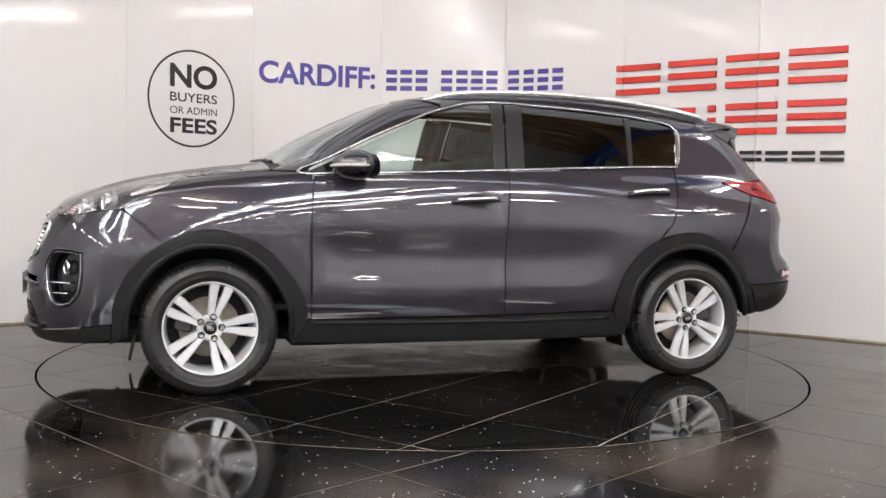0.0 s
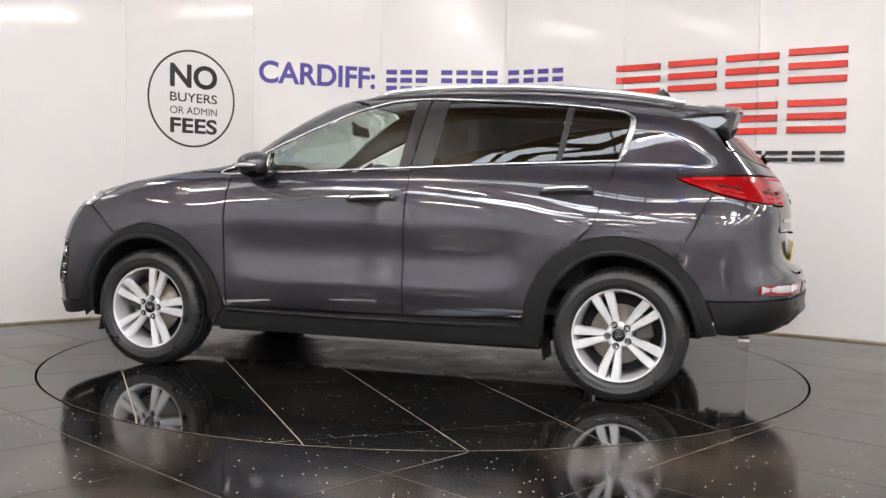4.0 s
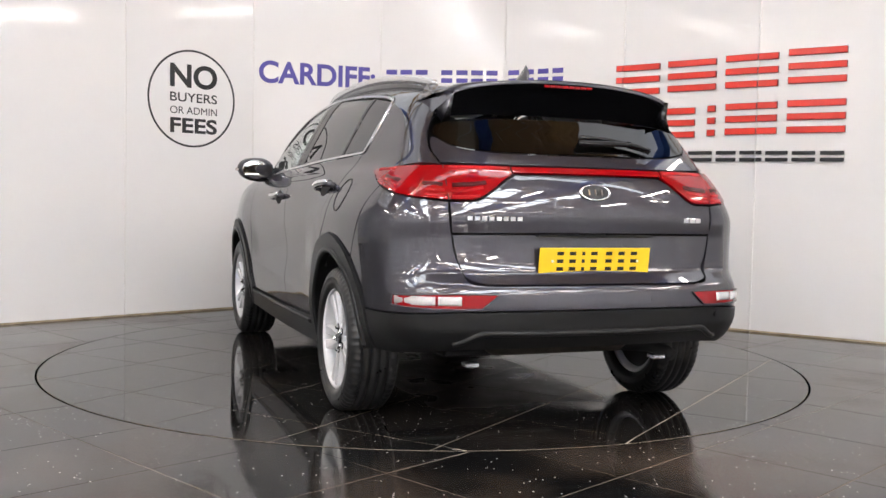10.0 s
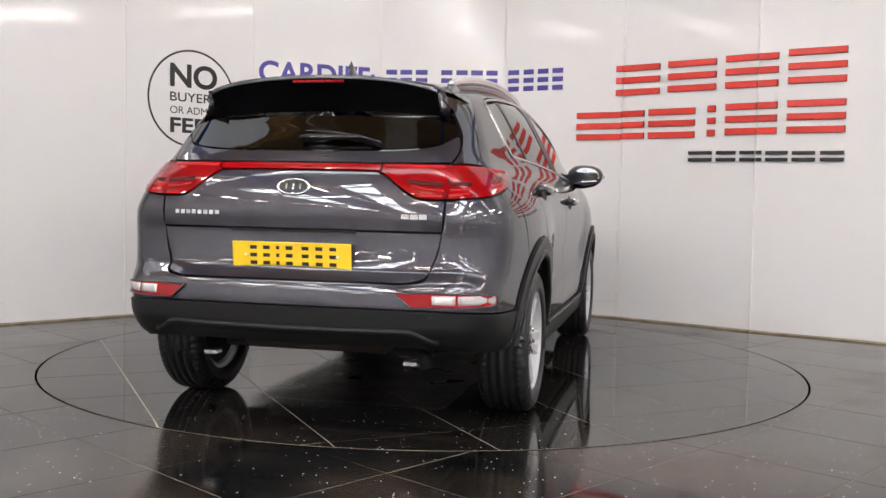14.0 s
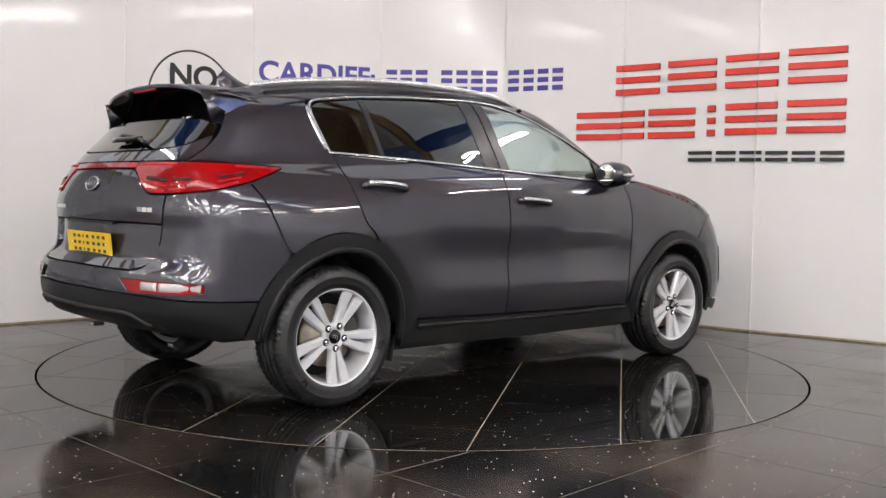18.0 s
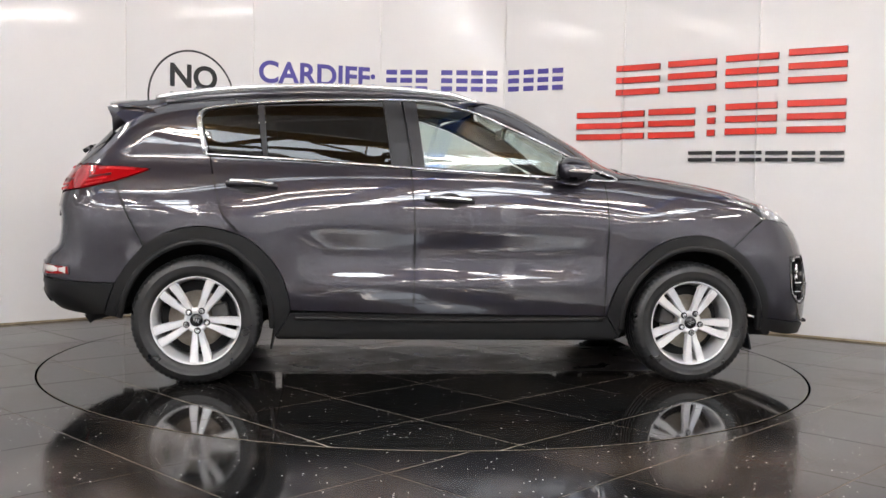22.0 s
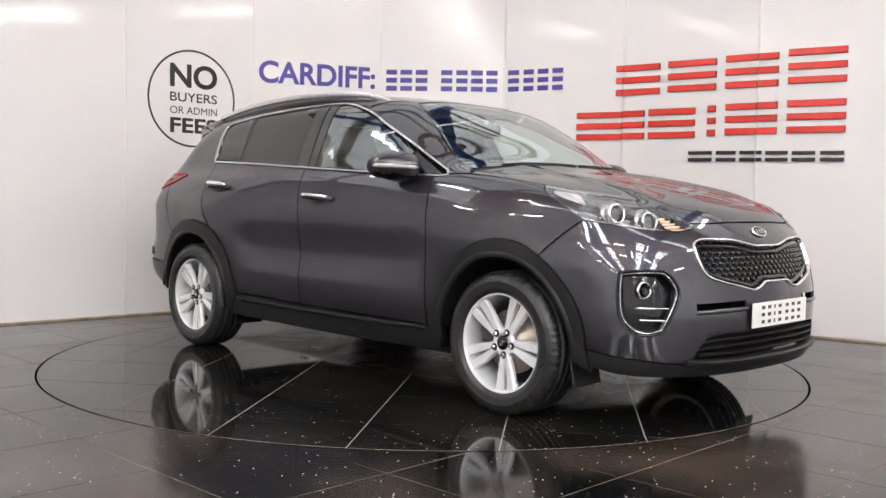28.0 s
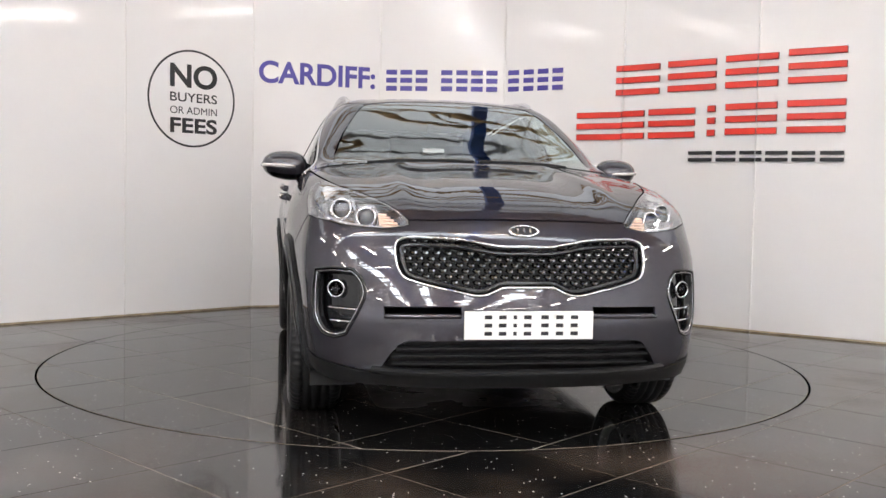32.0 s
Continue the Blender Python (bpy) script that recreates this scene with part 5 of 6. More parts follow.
for x in (1.335, -1.335):
    for s in (1, -1):
        bm = bmesh.new()
        rows = []
        for k in range(25):
            a = radians(4 + 172 * k / 24)
            rows.append([bm.verts.new((x + 0.412 * math.cos(a), y * s, 0.335 + 0.412 * math.sin(a))) for y in (0.50, 0.70, 0.885)])
        for a, b in zip(rows, rows[1:]):
            for k in range(2):
                bm.faces.new((a[k], a[k + 1], b[k + 1], b[k]))
        c = [bm.verts.new((v[0].co.x, v[0].co.y, v[0].co.z)) for v in rows]
        bm.faces.new(c)
        part("wheel_arch_liner", bm, DARK, CAR, "dark wheel arch liner", True)
        part("suspension_arm", tube([(x, 0.72 * s, 0.30), (x * 0.97, 0.4 * s, 0.27), (x * 0.95, 0.2 * s, 0.27)], 0.028, 8), DARK, CAR)
        fx = 1.70 if x > 0 else -0.945
        part("mud_flap", moved(box(-0.006, 0.006, -0.10, 0.10, -0.06, 0.075, 0.004), pose(fx, 0.725 * s, 0.235, ry=-12 if x > 0 else 8)), CLAD, CAR, "black rubber air deflector flap")

# ---------------------------------------------------------------- the car: front end
skin_panel("grille_backing", GRILLE, "F", DARK, CAR, "black grille backing", out=-0.055, gap=-0.006)


def grille_mesh():
    bm = bmesh.new()
    flat = lift(GRILLE, "F")
    ring = flat[:, 1:3]
    cells = []
    for j, z in enumerate(np.arange(0.600, 0.845, 0.0225)):
        for i in range(-14, 15):
            cells.append((i * 0.044 + (j % 2) * 0.022, z))
    cells = np.array(cells)
    ok = inside(cells, ring)
    for dy, dz in ((0.016, 0), (-0.016, 0), (0, 0.008), (0, -0.008)):
        ok &= inside(cells + (dy, dz), ring)
    cells = cells[ok]
    c = spots(F(*[tuple(q) for q in cells]))
    for p in c:
        base = [(0.0195, 0), (0.011, 0.0095), (-0.011, 0.0095), (-0.0195, 0), (-0.011, -0.0095), (0.0, -0.011), (0.011, -0.0095)]
        vs = [bm.verts.new((p[0] - 0.030, p[1] + a, p[2] + b)) for a, b in base]
        lip = [bm.verts.new((p[0] - 0.018 - 0.30 * b, p[1] + a * 0.62, p[2] + b * 0.62)) for a, b in base]
        m = len(base)
        for k in range(m):
            bm.faces.new((vs[k], vs[(k + 1) % m], lip[(k + 1) % m], lip[k]))
        mid = bm.verts.new((p[0] - 0.021, p[1], p[2] - 0.001))
        for k in range(m):
            bm.faces.new((lip[k], lip[(k + 1) % m], mid))
        for sgn in (1, -1):
            q = [bm.verts.new((p[0] - 0.036, p[1] + sgn * a, p[2] + b)) for a, b in ((0.010, 0.008), (0.026, 0.018), (0.026, 0.014), (0.012, 0.004))]
            bm.faces.new(q)
    bmesh.ops.recalc_face_normals(bm, faces=bm.faces[:])
    return bm


part("grille_mesh", grille_mesh(), material("gloss_black_grille", (0.010, 0.010, 0.010), 0.10, coat=1.0), CAR, "gloss black faceted grille mesh")
q, n = skin_line(GRILLE, "F", out=-0.002)
part("grille_surround", bead(q, n, 0.011, 0.011), CHROME, CAR, "chrome grille surround", True)
q, n = skin_line(shrink(GRILLE, 0.020), "F", out=-0.022)
part("grille_inner_frame", bead(q, n, 0.022, 0.012), GLOSSBLACK, CAR, "gloss black inner grille frame", True)


def emblem(m, w, h):
    ob = part("emblem", moved(lathe([(1.0, 0.0), (1.0, 0.006), (0.86, 0.010), (0.82, 0.006), (0.82, 0.0)], 48, "Z"), m @ Matrix.Diagonal((w / 2, h / 2, 1, 1))), CHROME, CAR, "oval chrome maker's emblem", True)
    part("emblem_field", moved(lathe([(0.82, 0.001), (0.82, 0.005)], 40, "Z"), m @ Matrix.Diagonal((w / 2, h / 2, 1, 1))), INK, ob)
    part("emblem_bars", join(*[moved(box(-0.004, 0.004, -h * 0.17, h * 0.17, 0.005, 0.009, 0.001), m @ pose(dx * w, 0, 0)) for dx in (-0.2, 0.0, 0.2)]), CHROME, ob)


def on_skin(mark, out=0.0, upright=True):
    """A pose on the skin with z outward and y up the skin."""
    p = spots([mark])
    n = Vector(slope(p)[0])
    x = Vector((0, 0, 1)).cross(n).normalized()
    y = n.cross(x)
    p = Vector(p[0]) + n * out
    return Matrix(((x.x, y.x, n.x, p.x), (x.y, y.y, n.y, p.y), (x.z, y.z, n.z, p.z), (0, 0, 0, 1)))


emblem(on_skin(("f", 0.0, 0.868), 0.0), 0.128, 0.058)
emblem(on_skin(("r", 0.0, 1.030), 0.0), 0.150, 0.074)


def number_plate(m, mat, label):
    """A plate whose characters are plain bars."""
    ob = part("number_plate", moved(box(-0.26, 0.26, -0.0555, 0.0555, 0.0, 0.006, 0.0025, 2), m), mat, CAR, label)
    for k, dx in enumerate((-0.165, -0.108, -0.058, -0.008, 0.062, 0.122, 0.182)):
        w = 0.030 if k != 2 else 0.014
        for dz in (-0.032, 0.0, 0.032):
            part("character_bar", moved(box(dx - w / 2, dx + w / 2, dz - 0.0075, dz + 0.0075, 0.006, 0.0068), m), INK, ob)
    for dx in (-0.20, 0.20):
        part("plate_screw", moved(lathe([(0.006, 0.006), (0.005, 0.009)], 10, "Z"), m @ pose(dx, 0, 0)), WHITEPLATE, ob)


number_plate(Matrix(((0, 0, 1, 2.246), (1, 0, 0, 0), (0, 1, 0, 0.507), (0, 0, 0, 1))), WHITEPLATE, "white front number plate with dark bars")
tilt = pose(-2.148, 0, 0.748, ry=0)
number_plate(tilt @ Matrix(((0, 0, -1, 0), (-1, 0, 0, 0), (0, 1, 0, 0), (0, 0, 0, 1))) @ pose(0, 0, 0.004, rx=6), YELLOW, "yellow rear number plate with dark bars")
part("plate_recess_light", box(-2.158, -2.13, -0.27, 0.27, 0.846, 0.856, 0.004), CLAD, CAR)

for s in (1, -1):
    # fog lamp pocket
    ring = FOG if s == 1 else FOG2
    skin_panel("fog_pocket", ring, "F", GLOSSBLACK, CAR, "gloss black fog lamp pocket", out=-0.05, gap=-0.010, step=0.03)
    q, n = skin_line(ring, "F", out=-0.001)
    part("fog_surround", bead(q, n, 0.010, 0.005), GLOSSBLACK, CAR, "gloss black fog lamp surround", True)
    q, n = skin_line(shrink(ring, 0.010), "F", out=-0.006)
    part("fog_trim", bead(q, n, 0.004, 0.004), CHROME, CAR, "thin chrome line round the fog lamp", True)
    q, n = skin_line(shrink(ring, 0.012), "F", out=-0.025)
    part("fog_wall", bead(q, n, 0.012, 0.022), GLOSSBLACK, CAR, "", True)
    m = on_skin(("f", 0.758 * s, 0.630), -0.035)
    m = look(m.translation, m.translation - Vector((1, 0.35 * s, 0)))
    part("fog_lamp", moved(lathe([(0.037, 0.0), (0.037, 0.012), (0.032, 0.018), (0.030, 0.012), (0.028, -0.005)], 36, "Z", True), m), CHROME, CAR, "round chrome-ringed fog lamp", True)
    part("fog_lens", moved(lathe([(0.029, 0.002), (0.022, 0.010), (0.010, 0.013)], 28, "Z"), m), LENS, CAR, "clear fog lamp lens", True)
    for z, a, b in ((0.552, 0.668, 0.785), (0.500, 0.688, 0.775)):
        line = spots(F(*[(y * s, z) for y in np.linspace(a, b, 10)]))
        part("fog_bar", bead(line - slope(line) * 0.022, slope(line), 0.008, 0.010, False), CHROME, CAR, "chrome bar under the fog lamp", True)

HEAD = [LAMP_TOP[::-1], [("t", 2.04, 0.455), ("f", 0.455, 0.888)], LAMP_LOW[::-1], LAMP_BACK[::-1]]
head_ring = outline(HEAD, "F", False, 0.015)
lamps = skin_panel("headlamp", head_ring, "F", LENS, CAR, "clear swept-back projector headlamp", mirror=True, out=0.002, thick=0.003, gap=0.001, solid=True, step=0.03)
skin_panel("headlamp_bezel", head_ring, "F", SILVERED, CAR, "silvered headlamp bowl", mirror=True, out=-0.055, gap=-0.002, step=0.03)
skin_panel("headlamp_rim", head_ring, "F", SILVERED, CAR, "silvered inner rim of a headlamp", mirror=True, out=-0.003, gap=0.001, thick=0.05, step=0.03, holes=[shrink(head_ring, 0.006)])
for ob in lamps:
    ob.visible_shadow = False
skin_panel("daytime_light", [T((1.505, 0.752), (1.57, 0.735), (1.635, 0.716)), T((1.635, 0.716), (1.715, 0.772)), T((1.715, 0.772), (1.60, 0.778), (1.505, 0.752))], "t", WHITELENS, CAR, "white daytime light guide", mirror=True, out=-0.014, gap=0.001, step=0.02)
BULB = material("projector_glass", (0.07, 0.07, 0.075), 0.08, 0.0, 1.0)
for s in (1, -1):
    for (x, y), r in (((1.828, 0.712), 0.045), ((1.940, 0.620), 0.043)):
        p = spots([("t", x, y)])
        p = Vector((p[0] - slope(p)[0] * 0.036) * np.array((1, s, 1)))
        m = look(p, p - Vector((1, 0.28 * s, 0.16)))
        part("projector_ring", moved(lathe([(r, -0.03), (r, 0.018), (r * 0.92, 0.026), (r * 0.80, 0.022), (r * 0.76, 0.008), (r * 0.74, -0.03)], 36, "Z", True), m), CHROME, CAR, "chrome projector ring", True)
        part("projector_shroud", moved(lathe([(r * 1.02, -0.02), (r * 1.02, 0.002), (r * 1.40, -0.014), (r * 1.40, -0.035)], 36, "Z", True), m), SILVERED, CAR, "silvered shroud round a projector", True)
        part("projector_lens", moved(lathe([(r * 0.76, -0.004), (r * 0.7, 0.008), (r * 0.45, 0.018), (r * 0.15, 0.022)], 28, "Z"), m), BULB, CAR, "glass projector lens", True)
    line = spots(T(*[(x, np.interp(x, [1.47, 1.62, 1.76, 1.90, 1.985, 2.04], [0.752, 0.705, 0.628, 0.552, 0.496, 0.455]) + 0.014) for x in np.linspace(1.66, 2.0, 14)]))
    part("lamp_brow", bead(line - slope(line) * 0.016, slope(line), 0.020, 0.014, False, s), GLOSSBLACK, CAR, "dark brow along the headlamp", True)
    for k in range(5):
        line = spots(F(*[(y, 0.893 + 0.012 * k - 0.02 * (y - 0.50)) for y in np.linspace(0.488 + 0.013 * k, 0.572, 5)]))
        part("indicator_cell", bead(line - slope(line) * 0.024, slope(line), 0.006, 0.006, False, s), AMBER, CAR, "pale amber indicator facet", True)
    line = spots(F(*[(y, z) for y, z in ((0.755, 0.912), (0.71, 0.897), (0.64, 0.888), (0.56, 0.886))]))
    part("lamp_step", bead(line - slope(line) * 0.030, slope(line), 0.020, 0.014, False, s), CHROME, CAR, "satin step in the headlamp", True)


# ---------------------------------------------------------------- the car: mirrors, handles, rails and small trim
def mirror_shell(s, lower):
    bm = bmesh.new()
    rows = []
    for i in range(17):
        u = i / 16
        y = 0.800 + 0.240 * u
        k = (1 - abs(2 * u - 1) ** 2.8) ** 0.5 if 0 < u < 1 else 0.12
        k = max(k, 0.15)
        row = []
        for j in range(21):
            a = 2 * math.pi * j / 20
            cx, cz = math.cos(a), math.sin(a)
            cx, cz = np.sign(cx) * abs(cx) ** 0.95, np.sign(cz) * abs(cz) ** 0.9
            x = 0.615 + 0.02 - 0.03 * u + (0.125 if cx > 0 else 0.075) * cx * k
            z = 1.146 + 0.012 * u + 0.084 * cz * k * (1 - 0.18 * u)
            row.append((x, y * s, z))
        rows.append(row)
    vs = [[bm.verts.new(p) for p in r[:-1]] for r in rows]
    for a, b in zip(vs, vs[1:]):
        for j in range(20):
            low = sum(v.co.z for v in (a[j], a[(j + 1) % 20])) / 2 < 1.108
            if low == lower:
                bm.faces.new((a[j], a[(j + 1) % 20], b[(j + 1) % 20], b[j]))
    if not lower:
        bm.faces.new(vs[0]), bm.faces.new(vs[-1])
    bmesh.ops.delete(bm, geom=[v for v in bm.verts if not v.link_faces], context="VERTS")
    bmesh.ops.recalc_face_normals(bm, faces=bm.faces[:])
    return bm


for s in (1, -1):
    cap = part("door_mirror", mirror_shell(s, False), PAINT, CAR, "graphite door mirror with indicator strip", True)
    part("mirror_underside", mirror_shell(s, True), GLOSSBLACK, cap, "black mirror underside", True)
    strip = []
    for u in (0.28, 0.4, 0.5, 0.62, 0.75, 0.82, 0.875, 0.92, 0.955, 0.98):
        strip.append((0.637 - 0.03 * u + 0.125 * (1 - abs(2 * u - 1) ** 2.8) ** 0.5, (0.801 + 0.24 * u) * s, 1.142 + 0.010 * u))
    strip += [(0.62, 1.0405 * s, 1.152), (0.585, 1.034 * s, 1.152)]
    part("mirror_indicator", tube(strip, [0.004] + [0.010] * 10 + [0.005], 8), WHITELENS, cap, "clear indicator strip", True)
    part("mirror_stalk", tube([(0.70, 0.80 * s, 1.095), (0.675, 0.85 * s, 1.100), (0.65, 0.90 * s, 1.112)], 0.022, 10), GLOSSBLACK, cap, "black mirror arm", True)
    glass = bmesh.new()
    loop = [glass.verts.new((0.560 - 0.012 - 0.022 * math.cos(a), (0.935 + 0.085 * math.cos(a)) * s, 1.15 + 0.060 * math.sin(a))) for a in (2 * math.pi * k / 28 for k in range(28))]
    top = [glass.verts.new((0.556 - 0.012 - 0.022 * math.cos(a), (0.935 + 0.082 * math.cos(a)) * s, 1.15 + 0.057 * math.sin(a))) for a in (2 * math.pi * k / 28 for k in range(28))]
    for k in range(28):
        glass.faces.new((loop[k], loop[(k + 1) % 28], top[(k + 1) % 28], top[k]))
    glass.faces.new(top)
    part("mirror_glass", glass, CHROME, cap, "mirror glass")
    # door handles
    for x0, x1, z0, z1 in ((0.109, -0.155, 0.976, 0.990), (-0.925, -1.189, 1.030, 1.042)):
        xc, zc = (x0 + x1) / 2, (z0 + z1) / 2 - 0.002
        ring = [S(*[(xc + 0.075 * math.cos(a), zc + 0.040 * math.sin(a)) for a in (2 * math.pi * k / 20 for k in range(21))])]
        if s == 1:
            # the cup's shade is a flat dark patch on the skin, no hollow
            cups = skin_panel("handle_cup_shade", ring, "C", DARK, CAR, "dark patch standing in for the shaded cup behind a door handle", mirror=True, out=0.0012, gap=0.0, thick=0.002, step=0.02)
        line = spots(S(*[(x0 + (x1 - x0) * u, z0 + (z1 - z0) * u) for u in np.linspace(0, 1, 14)]))
        n = slope(line)
        bow = np.array([0.014 + 0.022 * math.sin(math.pi * u) ** 0.5 for u in np.linspace(0, 1, 14)])[:, None]
        bar = part("door_handle", bead(line + n * bow, n, 0.026, 0.012, False, s), PAINT, CAR, "body-coloured door handle with chrome strip", True)
        up = np.array((0, 0, 0.006))
        part("handle_strip", bead((line + n * (bow + 0.010) + up)[1:-1], n[1:-1], 0.020, 0.008, False, s), CHROME, bar, "chrome strip", True)
        for u in (0, -1):
            p = line[u] + n[u] * 0.008
            part("handle_foot", moved(lathe([(0.014, -0.012), (0.014, 0.012)], 12, "Y"), pose(p[0] + (-0.012 if u == 0 else 0.012), p[1] * s, p[2])), PAINT, bar, "", True)
    # roof rails
    path = [(0.17, 0.545, 1.545), (0.10, 0.553, 1.568), (0.0, 0.558, 1.590), (-0.2, 0.560, 1.607), (-0.5, 0.560, 1.616), (-0.8, 0.556, 1.612), (-1.1, 0.548, 1.594), (-1.35, 0.538, 1.567), (-1.5, 0.530, 1.544), (-1.60, 0.522, 1.524)]
    c = smooth_curve(path, 5)
    base = spots(T(*[(x, y) for x, y, z in c]))[:, 2]
    bm = bmesh.new()
    rows = []
    strip = bmesh.new()
    under = []
    for (x, y, z), foot in zip(c, base - 0.012):
        z = max(z, foot + 0.014)
        low = max(foot, z - 0.032)
        rows.append([bm.verts.new((x, (y + dy) * s, zz)) for dy, zz in ((0.013, low), (0.014, z - 0.010), (0.009, z - 0.002), (0.0, z), (-0.009, z - 0.002), (-0.013, z - 0.010), (-0.013, low))])
        under.append([strip.verts.new((x, (y + dy) * s, zz)) for dy, zz in ((0.010, foot), (0.008, low + 0.002), (-0.008, low + 0.002), (-0.010, foot))])
    for rs, b, m in ((rows, bm, 7), (under, strip, 4)):
        for p, q in zip(rs, rs[1:]):
            for k in range(m):
                b.faces.new((p[k], p[(k + 1) % m], q[(k + 1) % m], q[k]))
        b.faces.new(rs[0]), b.faces.new(rs[-1])
        bmesh.ops.recalc_face_normals(b, faces=b.faces[:])
    part("rail_base", strip, PAINT, CAR, "graphite base strip of a roof rail", True)
    part("roof_rail", bm, SATIN, CAR, "satin silver roof rail", True)
    # sensor dots and washer nozzle
    for mark in (("r", 0.60 * s, 0.515), ("r", 0.24 * s, 0.595)):
        m = on_skin(mark, 0.006 if mark[2] < 0.55 else 0.001)
        part("parking_sensor", moved(lathe([(0.011, 0.0), (0.011, 0.003)], 16, "Z"), m), CLAD if mark[2] < 0.55 else PAINT, CAR)

fuel = [S(*[(-1.375 + 0.070 * math.cos(a), 1.002 + 0.072 * math.sin(a)) for a in (2 * math.pi * k / 32 for k in range(33))])]
q, n = skin_line(fuel, "C", out=0.0)
part("fuel_flap_gap", bead(q, n, 0.007, 0.0025), DARK, CAR, "round shut line of the fuel flap")

bm = bmesh.new()
rows = []
for u in np.linspace(0, 1, 12):
    x = -1.25 - 0.215 * u
    base = spots([("t", x, 0.0)])[0][2]
    h = 0.002 + 0.132 * (u ** 1.6 if u < 0.82 else 0.82 ** 1.6 * (1 - (u - 0.82) / 0.5))
    w = 0.026 * math.sin(math.pi * min(1, 0.25 + u * 0.75)) ** 0.7
    rows.append([bm.verts.new(p) for p in ((x, -w, base - 0.004), (x - 0.012 * u, -w * 0.35, base + h * 0.55), (x - 0.02 * u, 0, base + h), (x - 0.012 * u, w * 0.35, base + h * 0.55), (x, w, base - 0.004))])
for a, b in zip(rows, rows[1:]):
    for k in range(4):
        bm.faces.new((a[k], a[k + 1], b[k + 1], b[k]))
bm.faces.new(rows[0]), bm.faces.new(rows[-1])
bmesh.ops.recalc_face_normals(bm, faces=bm.faces[:])
part("roof_aerial", bm, PAINT, CAR, "shark-fin roof aerial", True)

# wipers
wip = [(y, 1.247 - 0.045 * (abs(y) / 0.33) ** 2) for y in np.linspace(0.0, -0.33, 12)]
line = spots(R(*wip))
n = slope(line)
part("rear_wiper", bead(line + n * 0.022, n, 0.016, 0.014, False), GLOSSBLACK, CAR, "black rear wiper", True)
line = spots(R(*[(y, 1.225 - 0.01 * y) for y in np.linspace(0.02, -0.24, 8)]))
part("rear_wiper_arm", bead(line + slope(line) * 0.026, slope(line), 0.026, 0.010, False), GLOSSBLACK, CAR, "black rear wiper arm", True)
for y0, y1, x0, x1 in ((-0.52, 0.02, 0.998, 1.045), (0.05, 0.52, 1.045, 0.998)):
    line = spots(T(*[(x0 + (x1 - x0) * u, y0 + (y1 - y0) * u) for u in np.linspace(0, 1, 14)]))
    part("windscreen_wiper", bead(line + slope(line) * 0.001, slope(line), 0.016, 0.006, False), CLAD, CAR, "black windscreen wiper", True)
skin_panel("cowl", [T((1.05, 0.0), (1.045, 0.25), (1.038, 0.48), (1.040, 0.74)), T((1.040, 0.74), (0.975, 0.718)), T((0.975, 0.718), (0.995, 0.55), (1.03, 0.3), (1.04, 0.0))], "t", CLAD, CAR, "black scuttle under the windscreen", both=True, out=-0.008, gap=-0.006, step=0.03)

# tailgate script as plain bars, and the small eco badge
for k in range(8):
    m = on_skin(("r", 0.545 - k * 0.029, 0.918), 0.0)
    part("script_bar", moved(box(-0.0105, 0.0105, -0.009, 0.009, 0, 0.003, 0.001), m), CHROME, CAR)
for k in range(3):
    m = on_skin(("r", -0.47 - k * 0.035, 0.918), 0.0)
    part("badge_bar", moved(box(-0.016, 0.016, -0.010, 0.010, 0, 0.003, 0.001), m), WHITELENS if k else SATIN, CAR)


# ---------------------------------------------------------------- the car: cabin
def seat(x, y, w, name="seat"):
    ob = part(name, join(moved(box(-0.26, 0.26, -w / 2, w / 2, -0.07, 0.09, 0.04, 3), pose(x, y, 0.60, ry=-6)), moved(box(-0.06, 0.07, -w / 2, w / 2, 0.0, 0.62, 0.045, 3), pose(x - 0.22, y, 0.62, ry=-16))), SEAT, CAR, "black cloth seat", True)
    heads = (0,) if w < 0.7 else (-0.42, 0.0, 0.42)
    for dy in heads:
        part("headrest", moved(box(-0.045, 0.045, -0.13, 0.13, 0.0, 0.17, 0.04, 3), pose(x - 0.42, y + dy, 1.245 if w < 0.7 else 1.22, ry=-10)), SEAT, ob, "padded headrest", True)


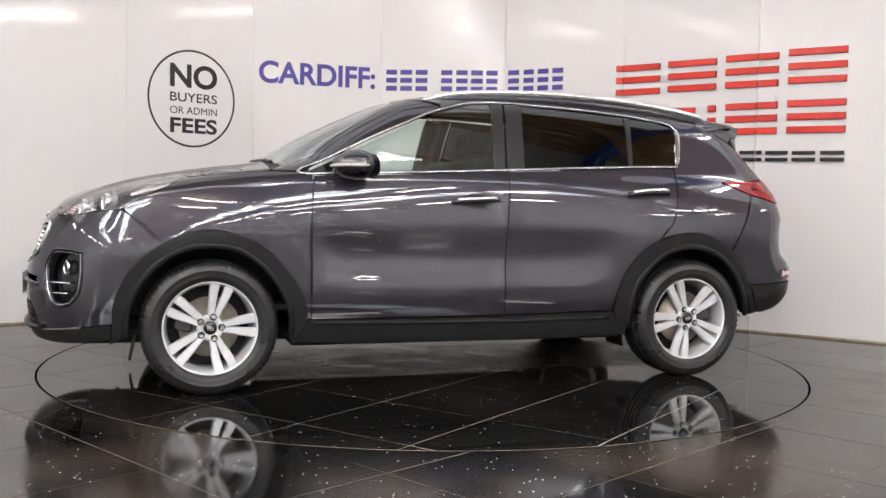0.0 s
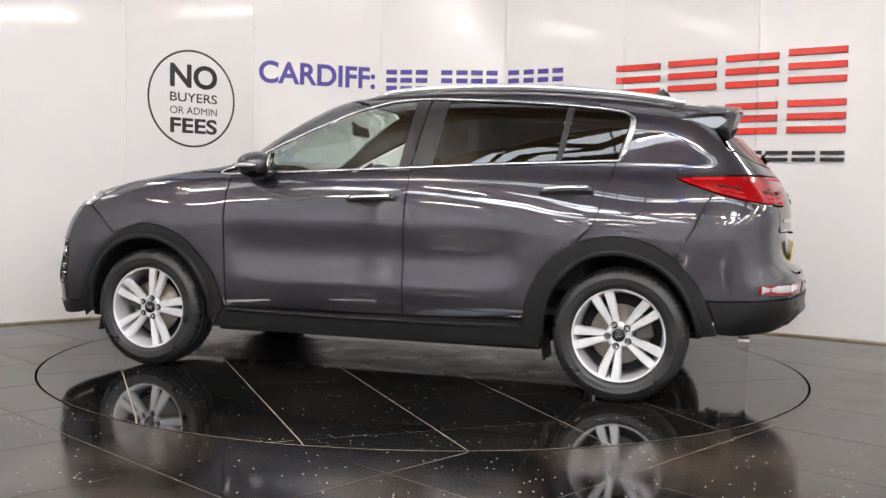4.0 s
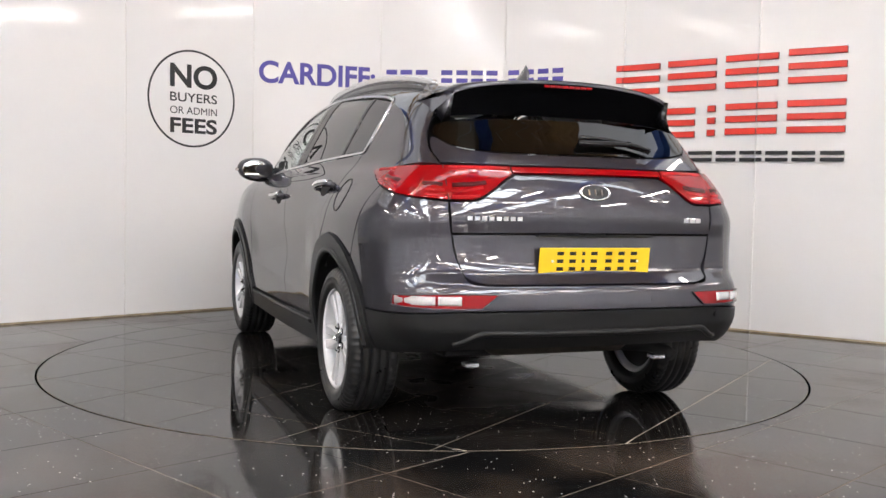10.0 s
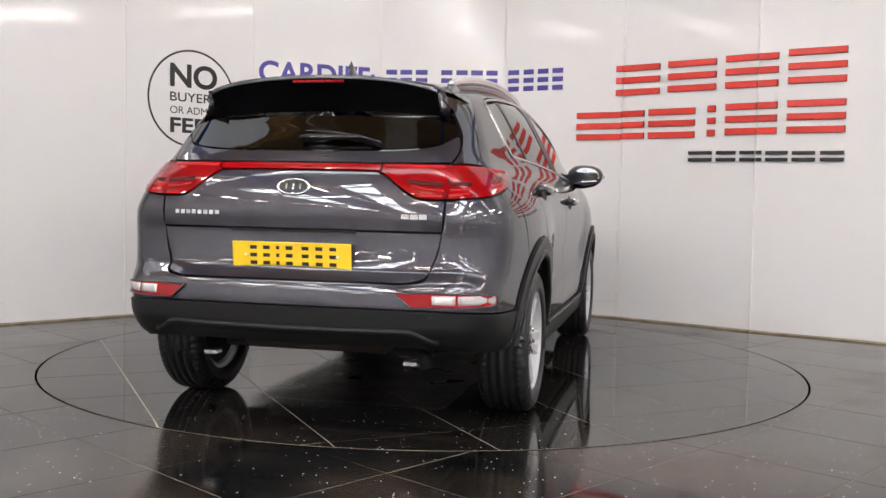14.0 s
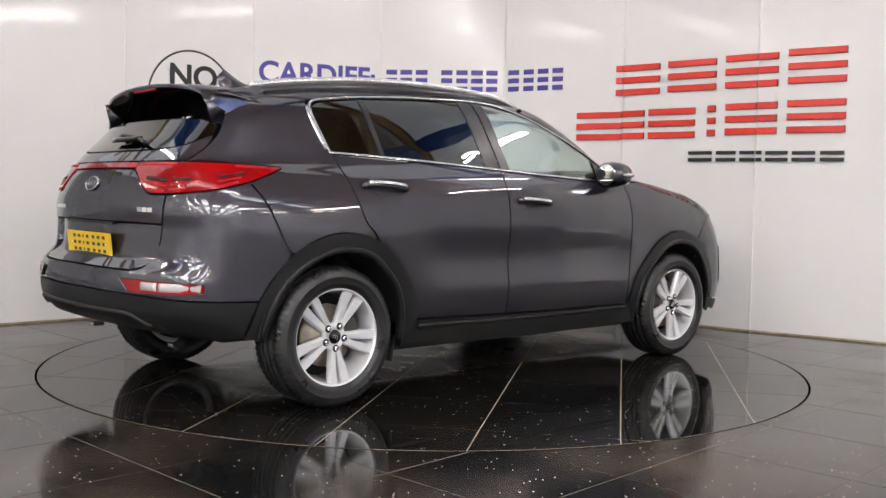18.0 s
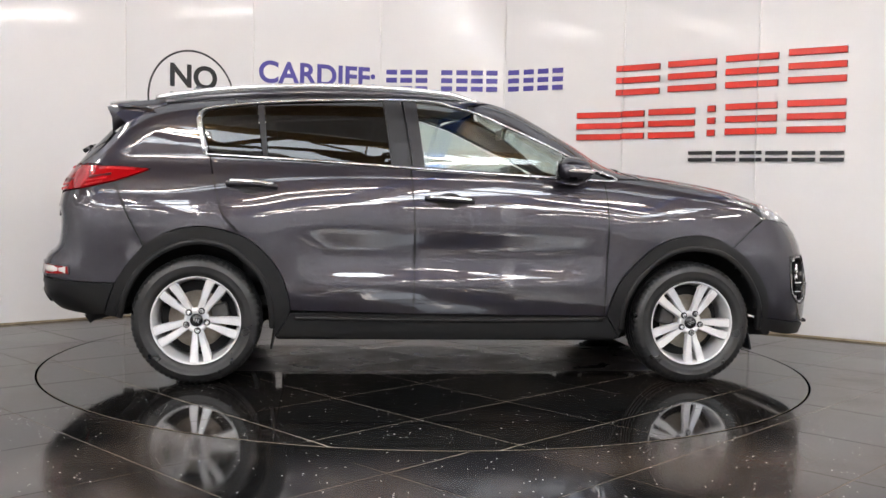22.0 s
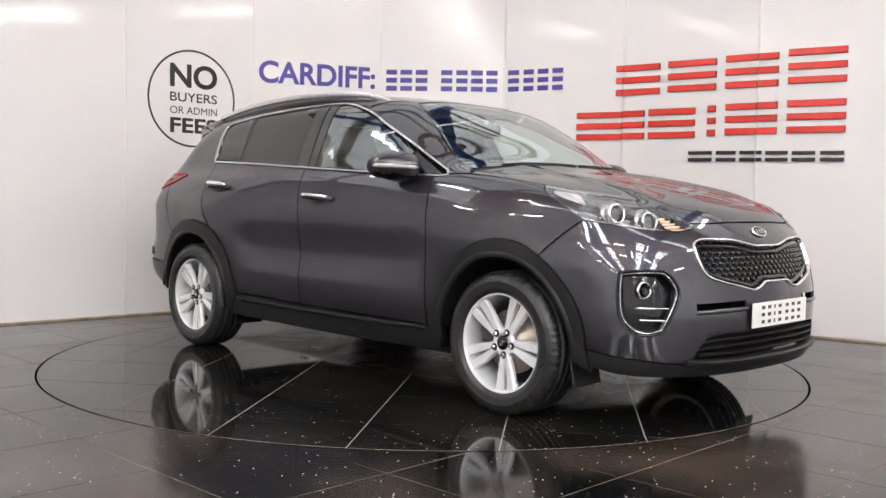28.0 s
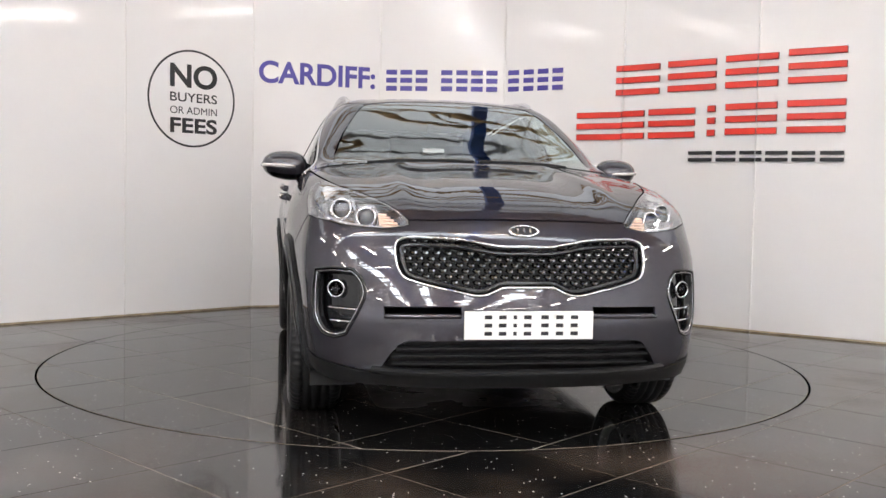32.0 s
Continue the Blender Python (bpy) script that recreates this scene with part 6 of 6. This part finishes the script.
seat(0.10, 0.37, 0.50)
seat(0.10, -0.37, 0.50)
seat(-0.86, 0.0, 1.25, "rear_bench")
part("dashboard", join(box(0.55, 1.0, -0.72, 0.72, 0.72, 1.03, 0.06, 3), box(0.50, 0.62, -0.16, 0.16, 0.55, 1.07, 0.03, 2)), TRIM, CAR, "dark grey dashboard", True)
part("instrument_hood", box(0.56, 0.72, -0.55, -0.20, 1.0, 1.085, 0.03, 2), TRIM, CAR, "dark instrument hood", True)
wheelm = pose(0.46, -0.37, 0.98, ry=-66)
part("steering_wheel", join(moved(lathe([(0.165 + 0.016 * math.cos(a), 0.016 * math.sin(a)) for a in (2 * math.pi * k / 8 for k in range(8))], 32, "Z", True), wheelm), moved(box(-0.04, 0.04, -0.16, 0.16, -0.012, 0.012, 0.008), wheelm), moved(box(-0.16, 0.0, -0.02, 0.02, -0.012, 0.012, 0.006), wheelm)), TRIM, CAR, "dark steering wheel", True)
part("rear_view_mirror", join(moved(box(-0.012, 0.012, -0.12, 0.12, -0.032, 0.032, 0.010, 2), pose(0.40, 0, 1.395, ry=8)), tube([(0.41, 0, 1.41), (0.46, 0, 1.455)], 0.012)), TRIM, CAR, "dark rear-view mirror")
part("cabin_floor", box(-1.55, 1.0, -0.70, 0.70, 0.40, 0.43), TRIM, CAR, "dark cabin floor")
skin_panel("headlining", [T((0.22, 0.0), (0.2, 0.40)), T((0.2, 0.40), (-0.5, 0.5), (-1.45, 0.44)), T((-1.45, 0.44), (-1.5, 0.0))], "t", HEADLINER, CAR, "pale grey headlining", both=True, out=-0.035, step=0.08)
part("parcel_shelf", box(-1.85, -1.25, -0.62, 0.62, 1.02, 1.05, 0.01), TRIM, CAR, "dark parcel shelf")
for s in (1, -1):
    part("centre_post_trim", tube([(-0.22, 0.765 * s, 1.12), (-0.235, 0.69 * s, 1.30), (-0.25, 0.555 * s, 1.49)], 0.035, 8), TRIM, CAR, "dark centre post trim", True)


# the car stands a little off the table's middle
for piece in CAR.children:
    piece.location += Vector((0.0432, 0.0287, 0))


# ---------------------------------------------------------------- what moves
def motions():
    """Car and turntable go round together, clockwise from above, at an even pace."""
    rows = [(t / 2, pose(0, 0, 0, rz=196.7786 - 8.667516 * t / 2)) for t in range(65)]
    walk(CAR, rows)
    walk(TABLE, rows)


motions()
